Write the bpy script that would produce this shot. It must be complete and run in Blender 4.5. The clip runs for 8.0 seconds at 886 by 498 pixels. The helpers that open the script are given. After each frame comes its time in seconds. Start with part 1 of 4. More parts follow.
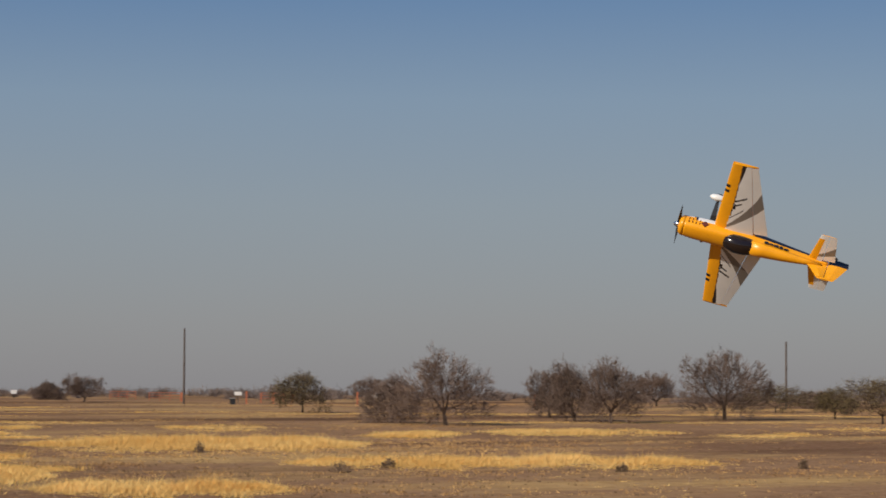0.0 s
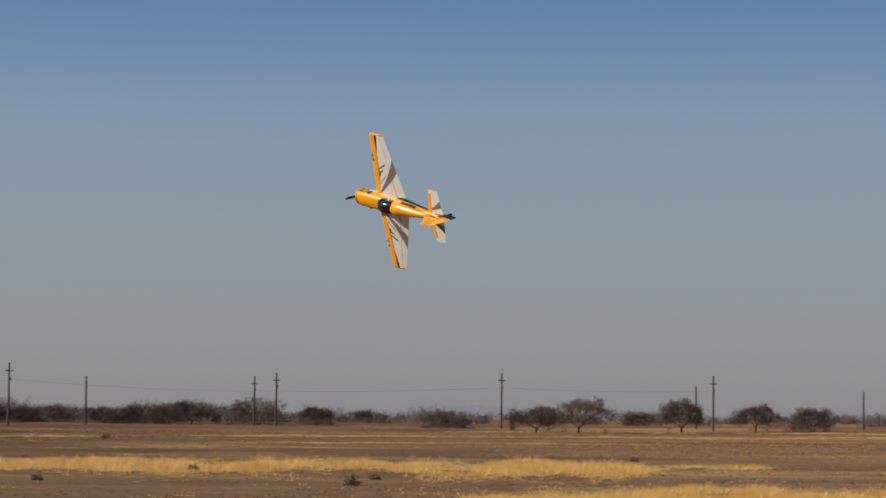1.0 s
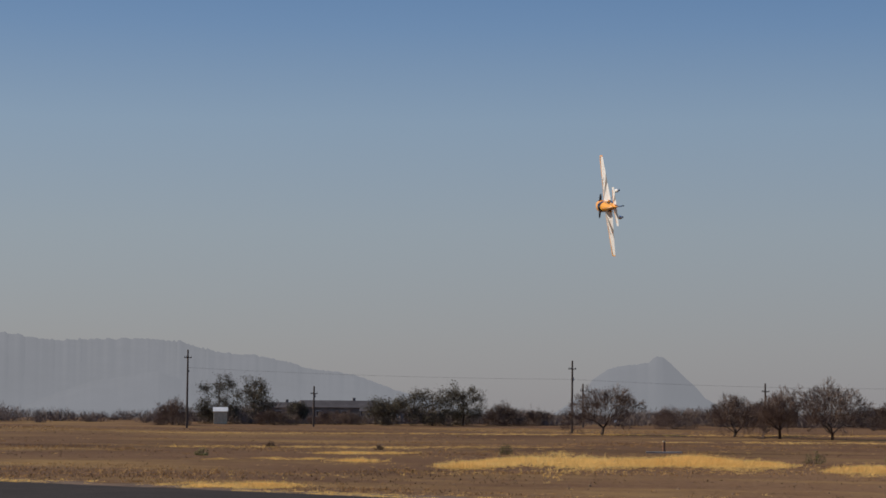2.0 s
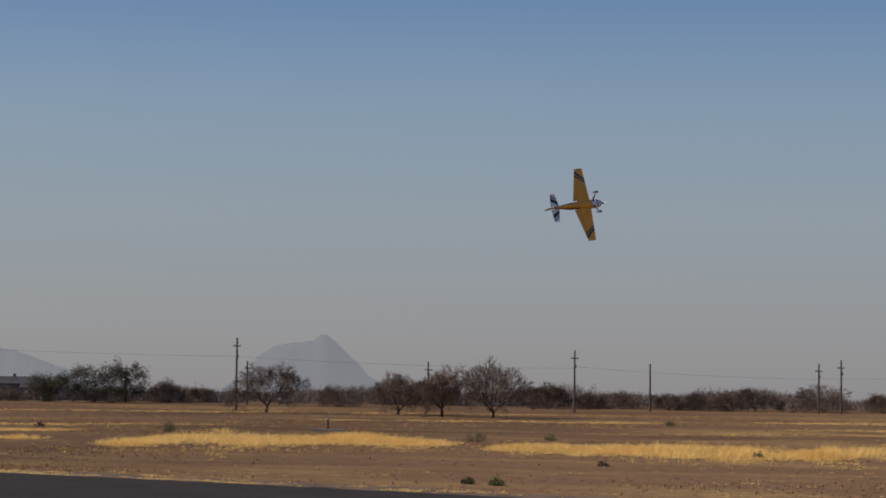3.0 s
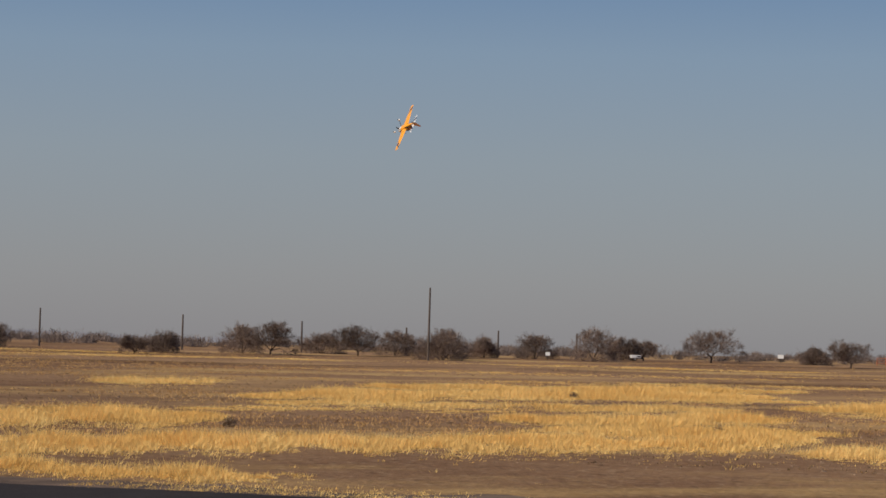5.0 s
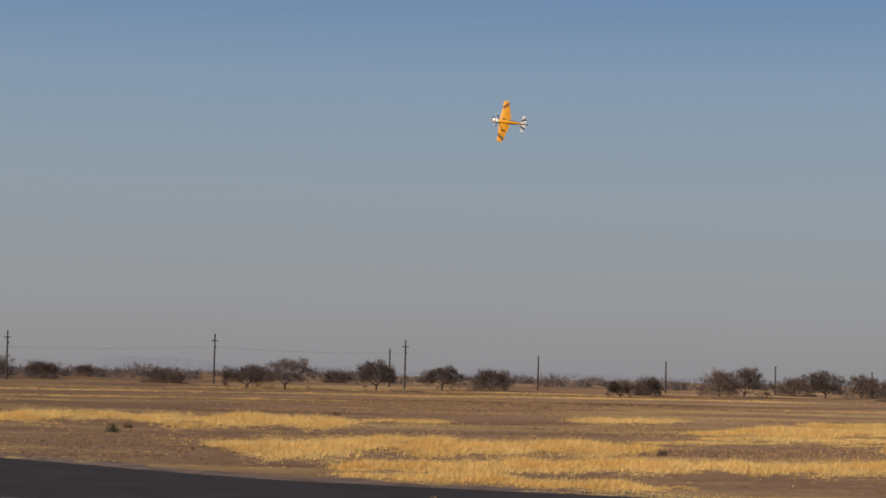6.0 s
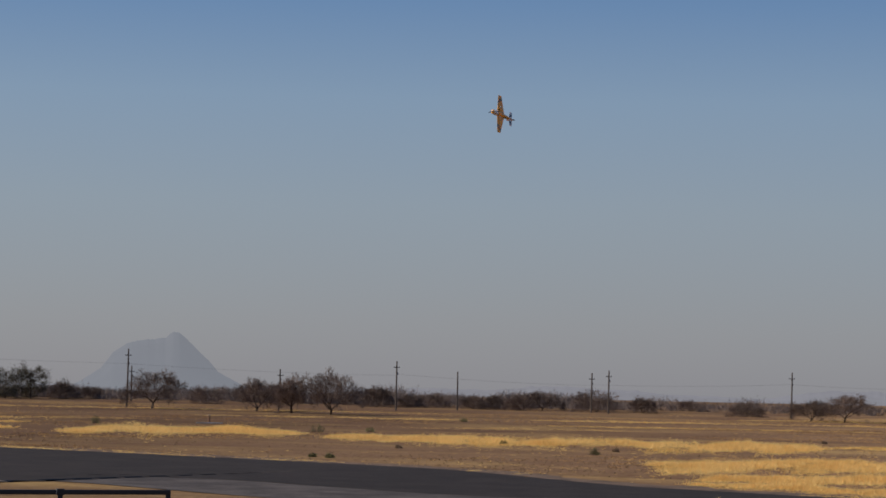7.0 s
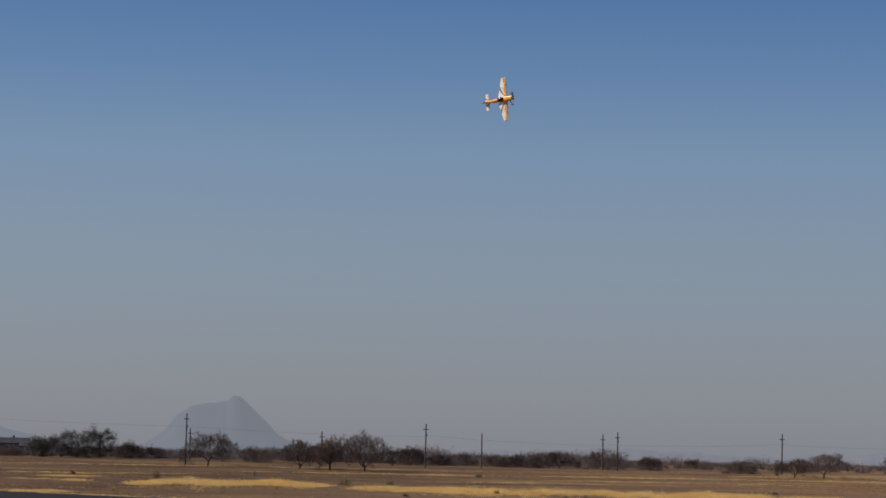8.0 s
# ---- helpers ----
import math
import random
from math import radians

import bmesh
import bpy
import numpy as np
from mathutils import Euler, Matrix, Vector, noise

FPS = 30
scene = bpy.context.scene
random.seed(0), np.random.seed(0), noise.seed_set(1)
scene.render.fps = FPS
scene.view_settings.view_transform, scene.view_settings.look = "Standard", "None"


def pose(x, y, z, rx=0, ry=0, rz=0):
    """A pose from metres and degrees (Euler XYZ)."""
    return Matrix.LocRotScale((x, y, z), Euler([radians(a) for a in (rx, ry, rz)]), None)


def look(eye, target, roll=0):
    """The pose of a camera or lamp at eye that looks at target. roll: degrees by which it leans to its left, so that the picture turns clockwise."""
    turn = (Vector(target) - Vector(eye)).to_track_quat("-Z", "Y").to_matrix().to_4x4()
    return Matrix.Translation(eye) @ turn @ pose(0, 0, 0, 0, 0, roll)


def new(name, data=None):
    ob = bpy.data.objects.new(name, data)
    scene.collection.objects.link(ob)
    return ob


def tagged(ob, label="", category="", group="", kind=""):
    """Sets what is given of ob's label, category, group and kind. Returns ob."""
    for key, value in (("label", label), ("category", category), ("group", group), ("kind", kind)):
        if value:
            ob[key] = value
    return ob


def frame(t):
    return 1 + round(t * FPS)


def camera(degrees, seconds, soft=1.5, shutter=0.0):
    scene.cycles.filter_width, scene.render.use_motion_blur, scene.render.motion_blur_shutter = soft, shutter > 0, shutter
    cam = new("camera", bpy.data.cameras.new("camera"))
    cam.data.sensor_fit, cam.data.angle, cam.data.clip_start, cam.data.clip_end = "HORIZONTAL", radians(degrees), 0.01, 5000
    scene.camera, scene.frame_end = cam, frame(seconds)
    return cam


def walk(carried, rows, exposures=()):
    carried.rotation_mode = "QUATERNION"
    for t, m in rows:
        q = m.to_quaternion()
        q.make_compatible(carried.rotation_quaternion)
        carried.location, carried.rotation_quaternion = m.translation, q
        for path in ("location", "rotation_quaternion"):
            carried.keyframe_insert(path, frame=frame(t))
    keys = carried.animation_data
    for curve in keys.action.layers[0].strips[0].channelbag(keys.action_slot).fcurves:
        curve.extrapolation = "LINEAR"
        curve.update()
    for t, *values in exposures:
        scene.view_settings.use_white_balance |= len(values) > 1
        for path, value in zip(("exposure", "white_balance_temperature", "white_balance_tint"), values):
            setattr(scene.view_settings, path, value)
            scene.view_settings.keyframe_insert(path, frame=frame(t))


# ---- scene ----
cam = camera(21.2, 8.0, soft=1.6, shutter=0.03)

# seconds, eye x y z, then heading (clockwise from north), climb and lean in degrees
EYE_ROWS = [
    (0.0, 0.00, 0.00, 4.720, 36.662, 3.552, 0.41),
    (0.1, 0.00, 0.00, 4.720, 32.675, 3.622, 0.45),
    (0.2, 0.00, 0.00, 4.720, 28.898, 3.719, 0.52),
    (0.3, 0.00, 0.00, 4.720, 25.145, 3.699, 0.60),
    (0.4, 0.00, 0.00, 4.720, 21.076, 3.723, 0.67),
    (0.5, 0.00, 0.00, 4.720, 17.127, 3.841, 0.70),
    (0.6, 0.00, 0.00, 4.720, 13.343, 3.869, 0.69),
    (0.7, 0.00, 0.00, 4.720, 9.570, 3.932, 0.64),
    (0.8, 0.00, 0.00, 4.720, 5.837, 4.004, 0.58),
    (0.9, 0.00, 0.00, 4.720, 2.136, 4.054, 0.54),
    (1.0, 0.00, 0.00, 4.720, -1.443, 4.101, 0.50),
    (1.1, 0.00, 0.00, 4.720, -4.805, 4.153, 0.49),
    (1.2, 0.00, 0.00, 4.720, -7.938, 4.205, 0.47),
    (1.3, 0.00, 0.00, 4.720, -10.803, 4.262, 0.47),
    (1.4, 0.00, 0.00, 4.720, -13.401, 4.317, 0.46),
    (1.5, 0.00, 0.00, 4.720, -15.691, 4.340, 0.46),
    (1.6, 0.00, 0.00, 4.720, -17.582, 4.312, 0.45),
    (1.7, 0.00, 0.00, 4.720, -19.318, 4.268, 0.43),
    (1.8, 0.00, 0.00, 4.720, -20.943, 4.227, 0.41),
    (1.9, 0.00, 0.00, 4.720, -22.196, 4.180, 0.41),
    (2.0, 0.00, 0.00, 4.720, -23.089, 4.126, 0.42),
    (2.1, 0.00, 0.00, 4.720, -23.631, 4.067, 0.43),
    (2.2, 0.00, 0.00, 4.720, -23.834, 4.007, 0.44),
    (2.3, 0.00, 0.00, 4.720, -23.706, 3.947, 0.47),
    (2.4, 0.00, 0.00, 4.720, -23.260, 3.888, 0.48),
    (2.5, 0.00, 0.00, 4.720, -22.507, 3.833, 0.51),
    (2.6, 0.00, 0.00, 4.720, -21.454, 3.784, 0.55),
    (2.7, 0.00, 0.00, 4.720, -20.115, 3.743, 0.58),
    (2.8, 0.00, 0.00, 4.720, -18.500, 3.710, 0.62),
    (2.9, 0.00, 0.00, 4.720, -16.841, 3.683, 0.66),
    (3.0, 0.00, 0.00, 4.720, -15.005, 3.659, 0.71),
    (3.1, 0.00, 0.00, 4.720, -12.647, 3.641, 0.76),
    (3.2, 0.00, 0.00, 4.720, -10.074, 3.626, 0.81),
    (3.3, 0.00, 0.00, 4.720, -7.449, 3.596, 0.87),
    (3.4, 0.00, 0.00, 4.720, -4.751, 3.564, 0.93),
    (3.5, 0.00, 0.00, 4.720, -2.106, 3.542, 0.99),
    (3.6, 0.00, 0.00, 4.720, 0.481, 3.564, 1.05),
    (3.7, 0.00, 0.00, 4.720, 3.057, 3.621, 1.12),
    (3.8, 0.00, 0.00, 4.720, 5.559, 3.676, 1.17),
    (3.9, 0.00, 0.00, 4.720, 7.924, 3.690, 1.22),
    (4.0, 0.00, 0.00, 4.720, 10.092, 3.624, 1.27),
    (4.1, 0.00, 0.00, 4.720, 12.026, 3.467, 1.30),
    (4.2, 0.00, 0.00, 4.720, 13.882, 3.283, 1.33),
    (4.3, 0.00, 0.00, 4.720, 15.583, 3.121, 1.35),
    (4.4, 0.00, 0.00, 4.720, 16.903, 2.980, 1.38),
    (4.5, 0.00, 0.00, 4.720, 17.867, 2.854, 1.41),
    (4.6, 0.00, 0.00, 4.720, 18.500, 2.745, 1.45),
    (4.7, 0.00, 0.00, 4.720, 18.830, 2.647, 1.47),
    (4.8, 0.00, 0.00, 4.720, 18.882, 2.562, 1.49),
    (4.9, 0.00, 0.00, 4.720, 18.680, 2.484, 1.51),
    (5.0, 0.00, 0.00, 4.720, 18.251, 2.412, 1.53),
    (5.1, -0.14, -0.50, 4.748, 17.621, 2.343, 1.54),
    (5.2, -0.40, -1.45, 4.776, 16.815, 2.270, 1.54),
    (5.3, -0.82, -3.10, 4.805, 15.859, 2.184, 1.55),
    (5.4, -1.37, -5.55, 4.837, 14.888, 2.053, 1.55),
    (5.5, -1.98, -8.69, 4.879, 13.813, 1.977, 1.54),
    (5.6, -2.52, -12.29, 4.933, 12.429, 2.065, 1.50),
    (5.7, -2.89, -16.12, 4.997, 10.875, 2.337, 1.45),
    (5.8, -3.00, -20.04, 5.064, 9.234, 2.657, 1.39),
    (5.9, -2.80, -24.00, 5.131, 7.613, 2.895, 1.35),
    (6.0, -2.25, -27.92, 5.196, 5.896, 3.094, 1.33),
    (6.1, -1.37, -31.78, 5.257, 3.911, 3.251, 1.32),
    (6.2, -0.17, -35.55, 5.315, 1.887, 3.357, 1.31),
    (6.3, 1.28, -39.24, 5.372, 0.011, 3.369, 1.32),
    (6.4, 2.94, -42.83, 5.427, -1.784, 3.323, 1.33),
    (6.5, 4.79, -46.33, 5.478, -3.515, 3.297, 1.33),
    (6.6, 6.80, -49.74, 5.525, -5.206, 3.318, 1.32),
    (6.7, 8.94, -53.08, 5.568, -6.856, 3.362, 1.30),
    (6.8, 11.17, -56.35, 5.609, -8.430, 3.420, 1.27),
    (6.9, 13.46, -59.58, 5.646, -9.894, 3.485, 1.25),
    (7.0, 15.78, -62.79, 5.672, -11.212, 3.549, 1.24),
    (7.1, 18.11, -65.99, 5.684, -12.449, 3.622, 1.22),
    (7.2, 20.42, -69.21, 5.681, -13.643, 3.693, 1.22),
    (7.3, 22.67, -72.46, 5.669, -14.674, 3.770, 1.21),
    (7.4, 24.77, -75.83, 5.650, -15.429, 3.867, 1.21),
    (7.5, 26.56, -79.35, 5.622, -15.789, 3.993, 1.20),
    (7.6, 27.92, -83.07, 5.582, -15.697, 4.167, 1.20),
    (7.7, 28.76, -86.94, 5.531, -15.162, 4.371, 1.20),
    (7.8, 29.11, -90.89, 5.474, -14.373, 4.589, 1.20),
    (7.9, 29.13, -94.85, 5.415, -13.522, 4.808, 1.20),
    (8.0, 28.96, -98.80, 5.355, -12.797, 5.012, 1.20),
]


def aim(x, y, z, heading, climb, lean):
    h, c = radians(heading), radians(climb)
    eye = Vector((x, y, z))
    return look(eye, eye + 100 * Vector((math.sin(h) * math.cos(c), math.cos(h) * math.cos(c), math.sin(c))), lean)


walk(cam, [(row[0], aim(*row[1:])) for row in EYE_ROWS], [(0.0, -0.07, 6500, 10), (0.5, -0.05, 6500, 10), (1.5, 0.05, 6480, 10), (3.0, 0.05, 6480, 10), (3.5, 0.0, 6500, 10), (4.0, -0.05, 6500, 10), (5.5, 0.0, 6500, 10), (6.0, 0.07, 6450, 10), (6.5, 0.04, 6350, 10), (7.5, 0.0, 6100, 10), (8.0, -0.11, 5950, 10)])

# ---- world, sun ----
SUN_AZ, SUN_EL = -97.0, 33.0
world = bpy.data.worlds.new("desert_sky")
scene.world = world
world.use_nodes = True
wn, wl = world.node_tree.nodes, world.node_tree.links
wn.clear()
sky = wn.new("ShaderNodeTexSky")
sky.sky_type, sky.sun_disc = "NISHITA", False
sky.sun_elevation, sky.sun_rotation = radians(SUN_EL), radians(SUN_AZ)
sky.air_density, sky.dust_density, sky.ozone_density = 1.0, 1.0, 1.5
dim = wn.new("ShaderNodeMix")
dim.data_type, dim.blend_type = "RGBA", "MULTIPLY"
dim.inputs[0].default_value, dim.inputs[7].default_value = 1.0, (0.10, 0.10, 0.10, 1)
# winter dust: grey at the horizon, clearing to blue with height
way, split, veil, blend = (wn.new("ShaderNode" + k) for k in ("TexCoord", "SeparateXYZ", "ValToRGB", "Mix"))
blend.data_type = "RGBA"
blend.inputs[0].default_value = 0.85
for pos, col in ((0.0, (0.258, 0.250, 0.268)), (0.03, (0.263, 0.266, 0.289)), (0.08, (0.250, 0.291, 0.342)), (0.125, (0.205, 0.282, 0.385)), (0.165, (0.122, 0.215, 0.375)), (0.21, (0.056, 0.142, 0.322)), (0.45, (0.055, 0.14, 0.33))):
    e = veil.color_ramp.elements.new(pos) if pos else veil.color_ramp.elements[0]
    e.position, e.color = pos, (*col, 1)
veil.color_ramp.elements[-1].position, veil.color_ramp.elements[-1].color = 1.0, (0.045, 0.12, 0.31, 1)
wl.new(way.outputs["Generated"], split.inputs[0])
wl.new(split.outputs["Z"], veil.inputs["Fac"])
wl.new(sky.outputs["Color"], dim.inputs[6])
wl.new(dim.outputs[2], blend.inputs[6])
wl.new(veil.outputs["Color"], blend.inputs[7])
back = wn.new("ShaderNodeBackground")
back.inputs["Strength"].default_value = 1.0
wout = wn.new("ShaderNodeOutputWorld")
wl.new(blend.outputs[2], back.inputs["Color"])
wl.new(back.outputs["Background"], wout.inputs["Surface"])

lamp = bpy.data.lights.new("sun", "SUN")
lamp.energy, lamp.angle, lamp.color = 4.7, radians(0.6), (1.0, 0.9, 0.77)
sun = new("sun", lamp)
sa, se = radians(SUN_AZ), radians(SUN_EL)
sun.matrix_world = look(Vector((math.sin(sa) * math.cos(se), math.cos(sa) * math.cos(se), math.sin(se))) * 200, (0, 0, 0))


# ---- materials ----
def material(name, color, rough=0.8, metal=0.0, vary=0.25, scale=4.0, bump=0.0, bump_scale=30.0, stretch=(1, 1, 1), second=None, coat=0.0, per_object=0.0):
    """A principled surface with two sizes of colour variation and fine relief."""
    m = bpy.data.materials.new(name)
    m.use_nodes = True
    n, l = m.node_tree.nodes, m.node_tree.links
    b = n["Principled BSDF"]
    b.inputs["Roughness"].default_value, b.inputs["Metallic"].default_value = rough, metal
    b.inputs["Coat Weight"].default_value = coat
    tc, mp = n.new("ShaderNodeTexCoord"), n.new("ShaderNodeMapping")
    mp.inputs["Scale"].default_value = stretch
    l.new(tc.outputs["Object"], mp.inputs["Vector"])
    big, fine = n.new("ShaderNodeTexNoise"), n.new("ShaderNodeTexNoise")
    big.inputs["Scale"].default_value, big.inputs["Detail"].default_value = scale, 5
    fine.inputs["Scale"].default_value, fine.inputs["Detail"].default_value = scale * 9, 4
    for t in (big, fine):
        l.new(mp.outputs["Vector"], t.inputs["Vector"])
    add = n.new("ShaderNodeMath")
    add.operation = "MULTIPLY_ADD"
    l.new(fine.outputs["Fac"], add.inputs[0])
    add.inputs[1].default_value = 0.5
    l.new(big.outputs["Fac"], add.inputs[2])
    ramp = n.new("ShaderNodeValToRGB")
    c2 = second or tuple(c * (1 - vary) for c in color)
    c1 = tuple(min(1, c * (1 + vary * 0.5)) for c in color)
    ramp.color_ramp.elements[0].position, ramp.color_ramp.elements[1].position = 0.55, 0.95
    ramp.color_ramp.elements[0].color, ramp.color_ramp.elements[1].color = (*c2, 1), (*c1, 1)
    l.new(add.outputs[0], ramp.inputs["Fac"])
    col = ramp.outputs["Color"]
    if per_object:
        info, hsv, ma = n.new("ShaderNodeObjectInfo"), n.new("ShaderNodeHueSaturation"), n.new("ShaderNodeMapRange")
        ma.inputs["To Min"].default_value, ma.inputs["To Max"].default_value = 1 - per_object, 1 + per_object
        l.new(info.outputs["Random"], ma.inputs["Value"])
        l.new(ma.outputs["Result"], hsv.inputs["Value"])
        l.new(col, hsv.inputs["Color"])
        col = hsv.outputs["Color"]
    l.new(col, b.inputs["Base Color"])
    if rough >= 0.9:
        b.inputs["Specular IOR Level"].default_value = 0.15
    if bump:
        tx, bp = n.new("ShaderNodeTexNoise"), n.new("ShaderNodeBump")
        tx.inputs["Scale"].default_value, tx.inputs["Detail"].default_value = bump_scale, 4
        bp.inputs["Strength"].default_value, bp.inputs["Distance"].default_value = bump, 0.02
        l.new(tc.outputs["Object"], tx.inputs["Vector"])
        l.new(tx.outputs["Fac"], bp.inputs["Height"])
        l.new(bp.outputs["Normal"], b.inputs["Normal"])
    return m


def ground_material():
    """Dusty desert soil: pale and dark earth, straw-coloured litter and gravel specks."""
    m = bpy.data.materials.new("desert_soil")
    m.use_nodes = True
    n, l = m.node_tree.nodes, m.node_tree.links
    b = n["Principled BSDF"]
    b.inputs["Roughness"].default_value = 0.95
    b.inputs["Specular IOR Level"].default_value = 0.1
    tc = n.new("ShaderNodeTexCoord")

    def tex(scale, stretch, detail, lo, hi):
        mp, t, r = n.new("ShaderNodeMapping"), n.new("ShaderNodeTexNoise"), n.new("ShaderNodeMapRange")
        mp.inputs["Scale"].default_value = stretch
        mp.inputs["Rotation"].default_value = (0, 0, radians(12))
        t.inputs["Scale"].default_value, t.inputs["Detail"].default_value = scale, detail
        t.inputs["Roughness"].default_value = 0.65
        r.inputs["From Min"].default_value, r.inputs["From Max"].default_value = lo, hi
        l.new(tc.outputs["Object"], mp.inputs["Vector"])
        l.new(mp.outputs["Vector"], t.inputs["Vector"])
        l.new(t.outputs["Fac"], r.inputs["Value"])
        return r.outputs["Result"]

    def mix(fac, a, c):
        x = n.new("ShaderNodeMix")
        x.data_type = "RGBA"
        l.new(fac, x.inputs[0])
        for v, s in ((a, x.inputs[6]), (c, x.inputs[7])):
            if isinstance(v, tuple):
                s.default_value = (*v, 1)
            else:
                l.new(v, s)
        return x.outputs[2]

    soil = mix(tex(0.03, (1, 1, 1), 7, 0.38, 0.62), (0.188, 0.097, 0.046), (0.305, 0.174, 0.084))
    soil = mix(tex(2.2, (1, 1, 1), 5, 0.52, 0.72), soil, (0.345, 0.222, 0.122))
    soil = mix(tex(1.3, (1, 1, 1), 6, 0.55, 0.70), soil, (0.112, 0.056, 0.025))
    straw = mix(tex(0.9, (1, 1, 1), 5, 0.3, 0.7), (0.36, 0.21, 0.070), (0.56, 0.365, 0.145))
    soil = mix(tex(0.045, (0.7, 1.7, 1), 8, 0.485, 0.68), soil, straw)
    soil = mix(tex(0.016, (0.5, 2.6, 1), 7, 0.54, 0.64), soil, (0.124, 0.062, 0.028))
    # the ground colour is multiplied darker from x = 55 to x = -50, red least
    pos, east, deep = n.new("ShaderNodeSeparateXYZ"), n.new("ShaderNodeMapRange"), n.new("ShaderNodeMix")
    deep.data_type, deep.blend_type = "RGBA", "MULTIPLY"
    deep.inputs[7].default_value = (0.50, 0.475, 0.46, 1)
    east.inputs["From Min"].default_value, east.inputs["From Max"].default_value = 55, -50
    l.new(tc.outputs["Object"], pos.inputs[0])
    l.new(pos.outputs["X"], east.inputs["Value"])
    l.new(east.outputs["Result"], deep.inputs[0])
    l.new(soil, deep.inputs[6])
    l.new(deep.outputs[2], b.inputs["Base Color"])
    tx, bp = n.new("ShaderNodeTexNoise"), n.new("ShaderNodeBump")
    tx.inputs["Scale"].default_value, tx.inputs["Detail"].default_value = 3.0, 8
    bp.inputs["Strength"].default_value, bp.inputs["Distance"].default_value = 0.8, 0.12
    l.new(tc.outputs["Object"], tx.inputs["Vector"])
    l.new(tx.outputs["Fac"], bp.inputs["Height"])
    l.new(bp.outputs["Normal"], b.inputs["Normal"])
    return m


def haze_glow_material(name, rock, air, amount):
    """Far rock; the bright haze before it is put into the surface as a glow."""
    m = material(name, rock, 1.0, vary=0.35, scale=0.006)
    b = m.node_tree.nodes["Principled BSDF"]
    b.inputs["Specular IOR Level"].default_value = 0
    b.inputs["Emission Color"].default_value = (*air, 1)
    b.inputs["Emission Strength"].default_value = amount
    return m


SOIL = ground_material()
ASPHALT = material("asphalt", (0.029, 0.0215, 0.018), 1.0, vary=0.3, scale=0.4, bump=0.4, bump_scale=40, stretch=(1, 1, 1))
CONCRETE = material("concrete", (0.42, 0.39, 0.35), 0.9, vary=0.35, scale=0.8, bump=0.3)
GRAVEL = material("gravel", (0.150, 0.098, 0.064), 0.95, vary=0.5, scale=0.7, bump=0.6, bump_scale=15)
SHOULDER = material("pale_dust", (0.27, 0.235, 0.19), 0.95, vary=0.75, scale=0.9, bump=0.6, bump_scale=15)
APRON = material("dark_gravel", (0.085, 0.068, 0.058), 0.95, vary=0.5, scale=0.5, bump=0.6, bump_scale=15)
BARK = material("bark", (0.085, 0.058, 0.044), 0.95, vary=0.4, scale=3, per_object=0.25)
TWIG = material("bare_twigs", (0.165, 0.115, 0.088), 0.95, vary=0.4, scale=1.2, per_object=0.3)
BRUSH = material("brown_brush", (0.185, 0.130, 0.100), 0.95, vary=0.45, scale=0.8, per_object=0.3)
OLIVE = material("olive_leaves", (0.200, 0.150, 0.068), 0.9, vary=0.45, scale=1.0, per_object=0.2)
EVERGREEN = material("evergreen_leaves", (0.115, 0.096, 0.064), 0.9, vary=0.5, scale=1.0, per_object=0.2)
SAGE = material("sage_leaves", (0.225, 0.210, 0.085), 0.9, vary=0.5, scale=4.0, per_object=0.3)
# paler, greyer copy of BRUSH: distance haze put into its base colour
HAZED_BRUSH = material("hazed_brush", (0.190, 0.145, 0.122), 0.95, vary=0.4, scale=0.3)
STRAW = material("dry_straw", (0.93, 0.66, 0.255), 0.9, vary=0.15, scale=0.16, second=(0.79, 0.475, 0.135))
see_through = STRAW.node_tree.nodes.new("ShaderNodeBsdfTranslucent")
see_through.inputs["Color"].default_value = (0.86, 0.57, 0.20, 1)
# every blade has its own tone
isle, tone, tint = (STRAW.node_tree.nodes.new("ShaderNode" + k) for k in ("NewGeometry", "MapRange", "HueSaturation"))
tone.inputs["To Min"].default_value, tone.inputs["To Max"].default_value = 0.78, 1.14
old = STRAW.node_tree.nodes["Principled BSDF"].inputs["Base Color"].links[0].from_socket
STRAW.node_tree.links.new(isle.outputs["Random Per Island"], tone.inputs["Value"])
STRAW.node_tree.links.new(tone.outputs["Result"], tint.inputs["Value"])
STRAW.node_tree.links.new(old, tint.inputs["Color"])
STRAW.node_tree.links.new(tint.outputs["Color"], STRAW.node_tree.nodes["Principled BSDF"].inputs["Base Color"])
half = STRAW.node_tree.nodes.new("ShaderNodeMixShader")
half.inputs[0].default_value = 0.38
for a, b in ((STRAW.node_tree.nodes["Principled BSDF"].outputs[0], half.inputs[1]), (see_through.outputs[0], half.inputs[2]), (half.outputs[0], STRAW.node_tree.nodes["Material Output"].inputs[0])):
    STRAW.node_tree.links.new(a, b)
DRY_BUSH = material("dry_bush", (0.245, 0.165, 0.100), 0.95, vary=0.45, scale=3, per_object=0.25)
STUBBLE = material("dead_weeds", (0.185, 0.120, 0.062), 0.95, vary=0.5, scale=0.6)
DULL_STRAW = material("dull_straw", (0.50, 0.31, 0.125), 0.95, vary=0.3, scale=0.10, second=(0.36, 0.195, 0.075))
STONE = material("stone", (0.25, 0.165, 0.105), 0.95, vary=0.5, scale=2)
WOOD = material("weathered_pole", (0.105, 0.080, 0.065), 0.95, vary=0.4, scale=2, stretch=(8, 8, 1))
WIRE = material("wire", (0.10, 0.10, 0.10), 0.6, metal=0.5)
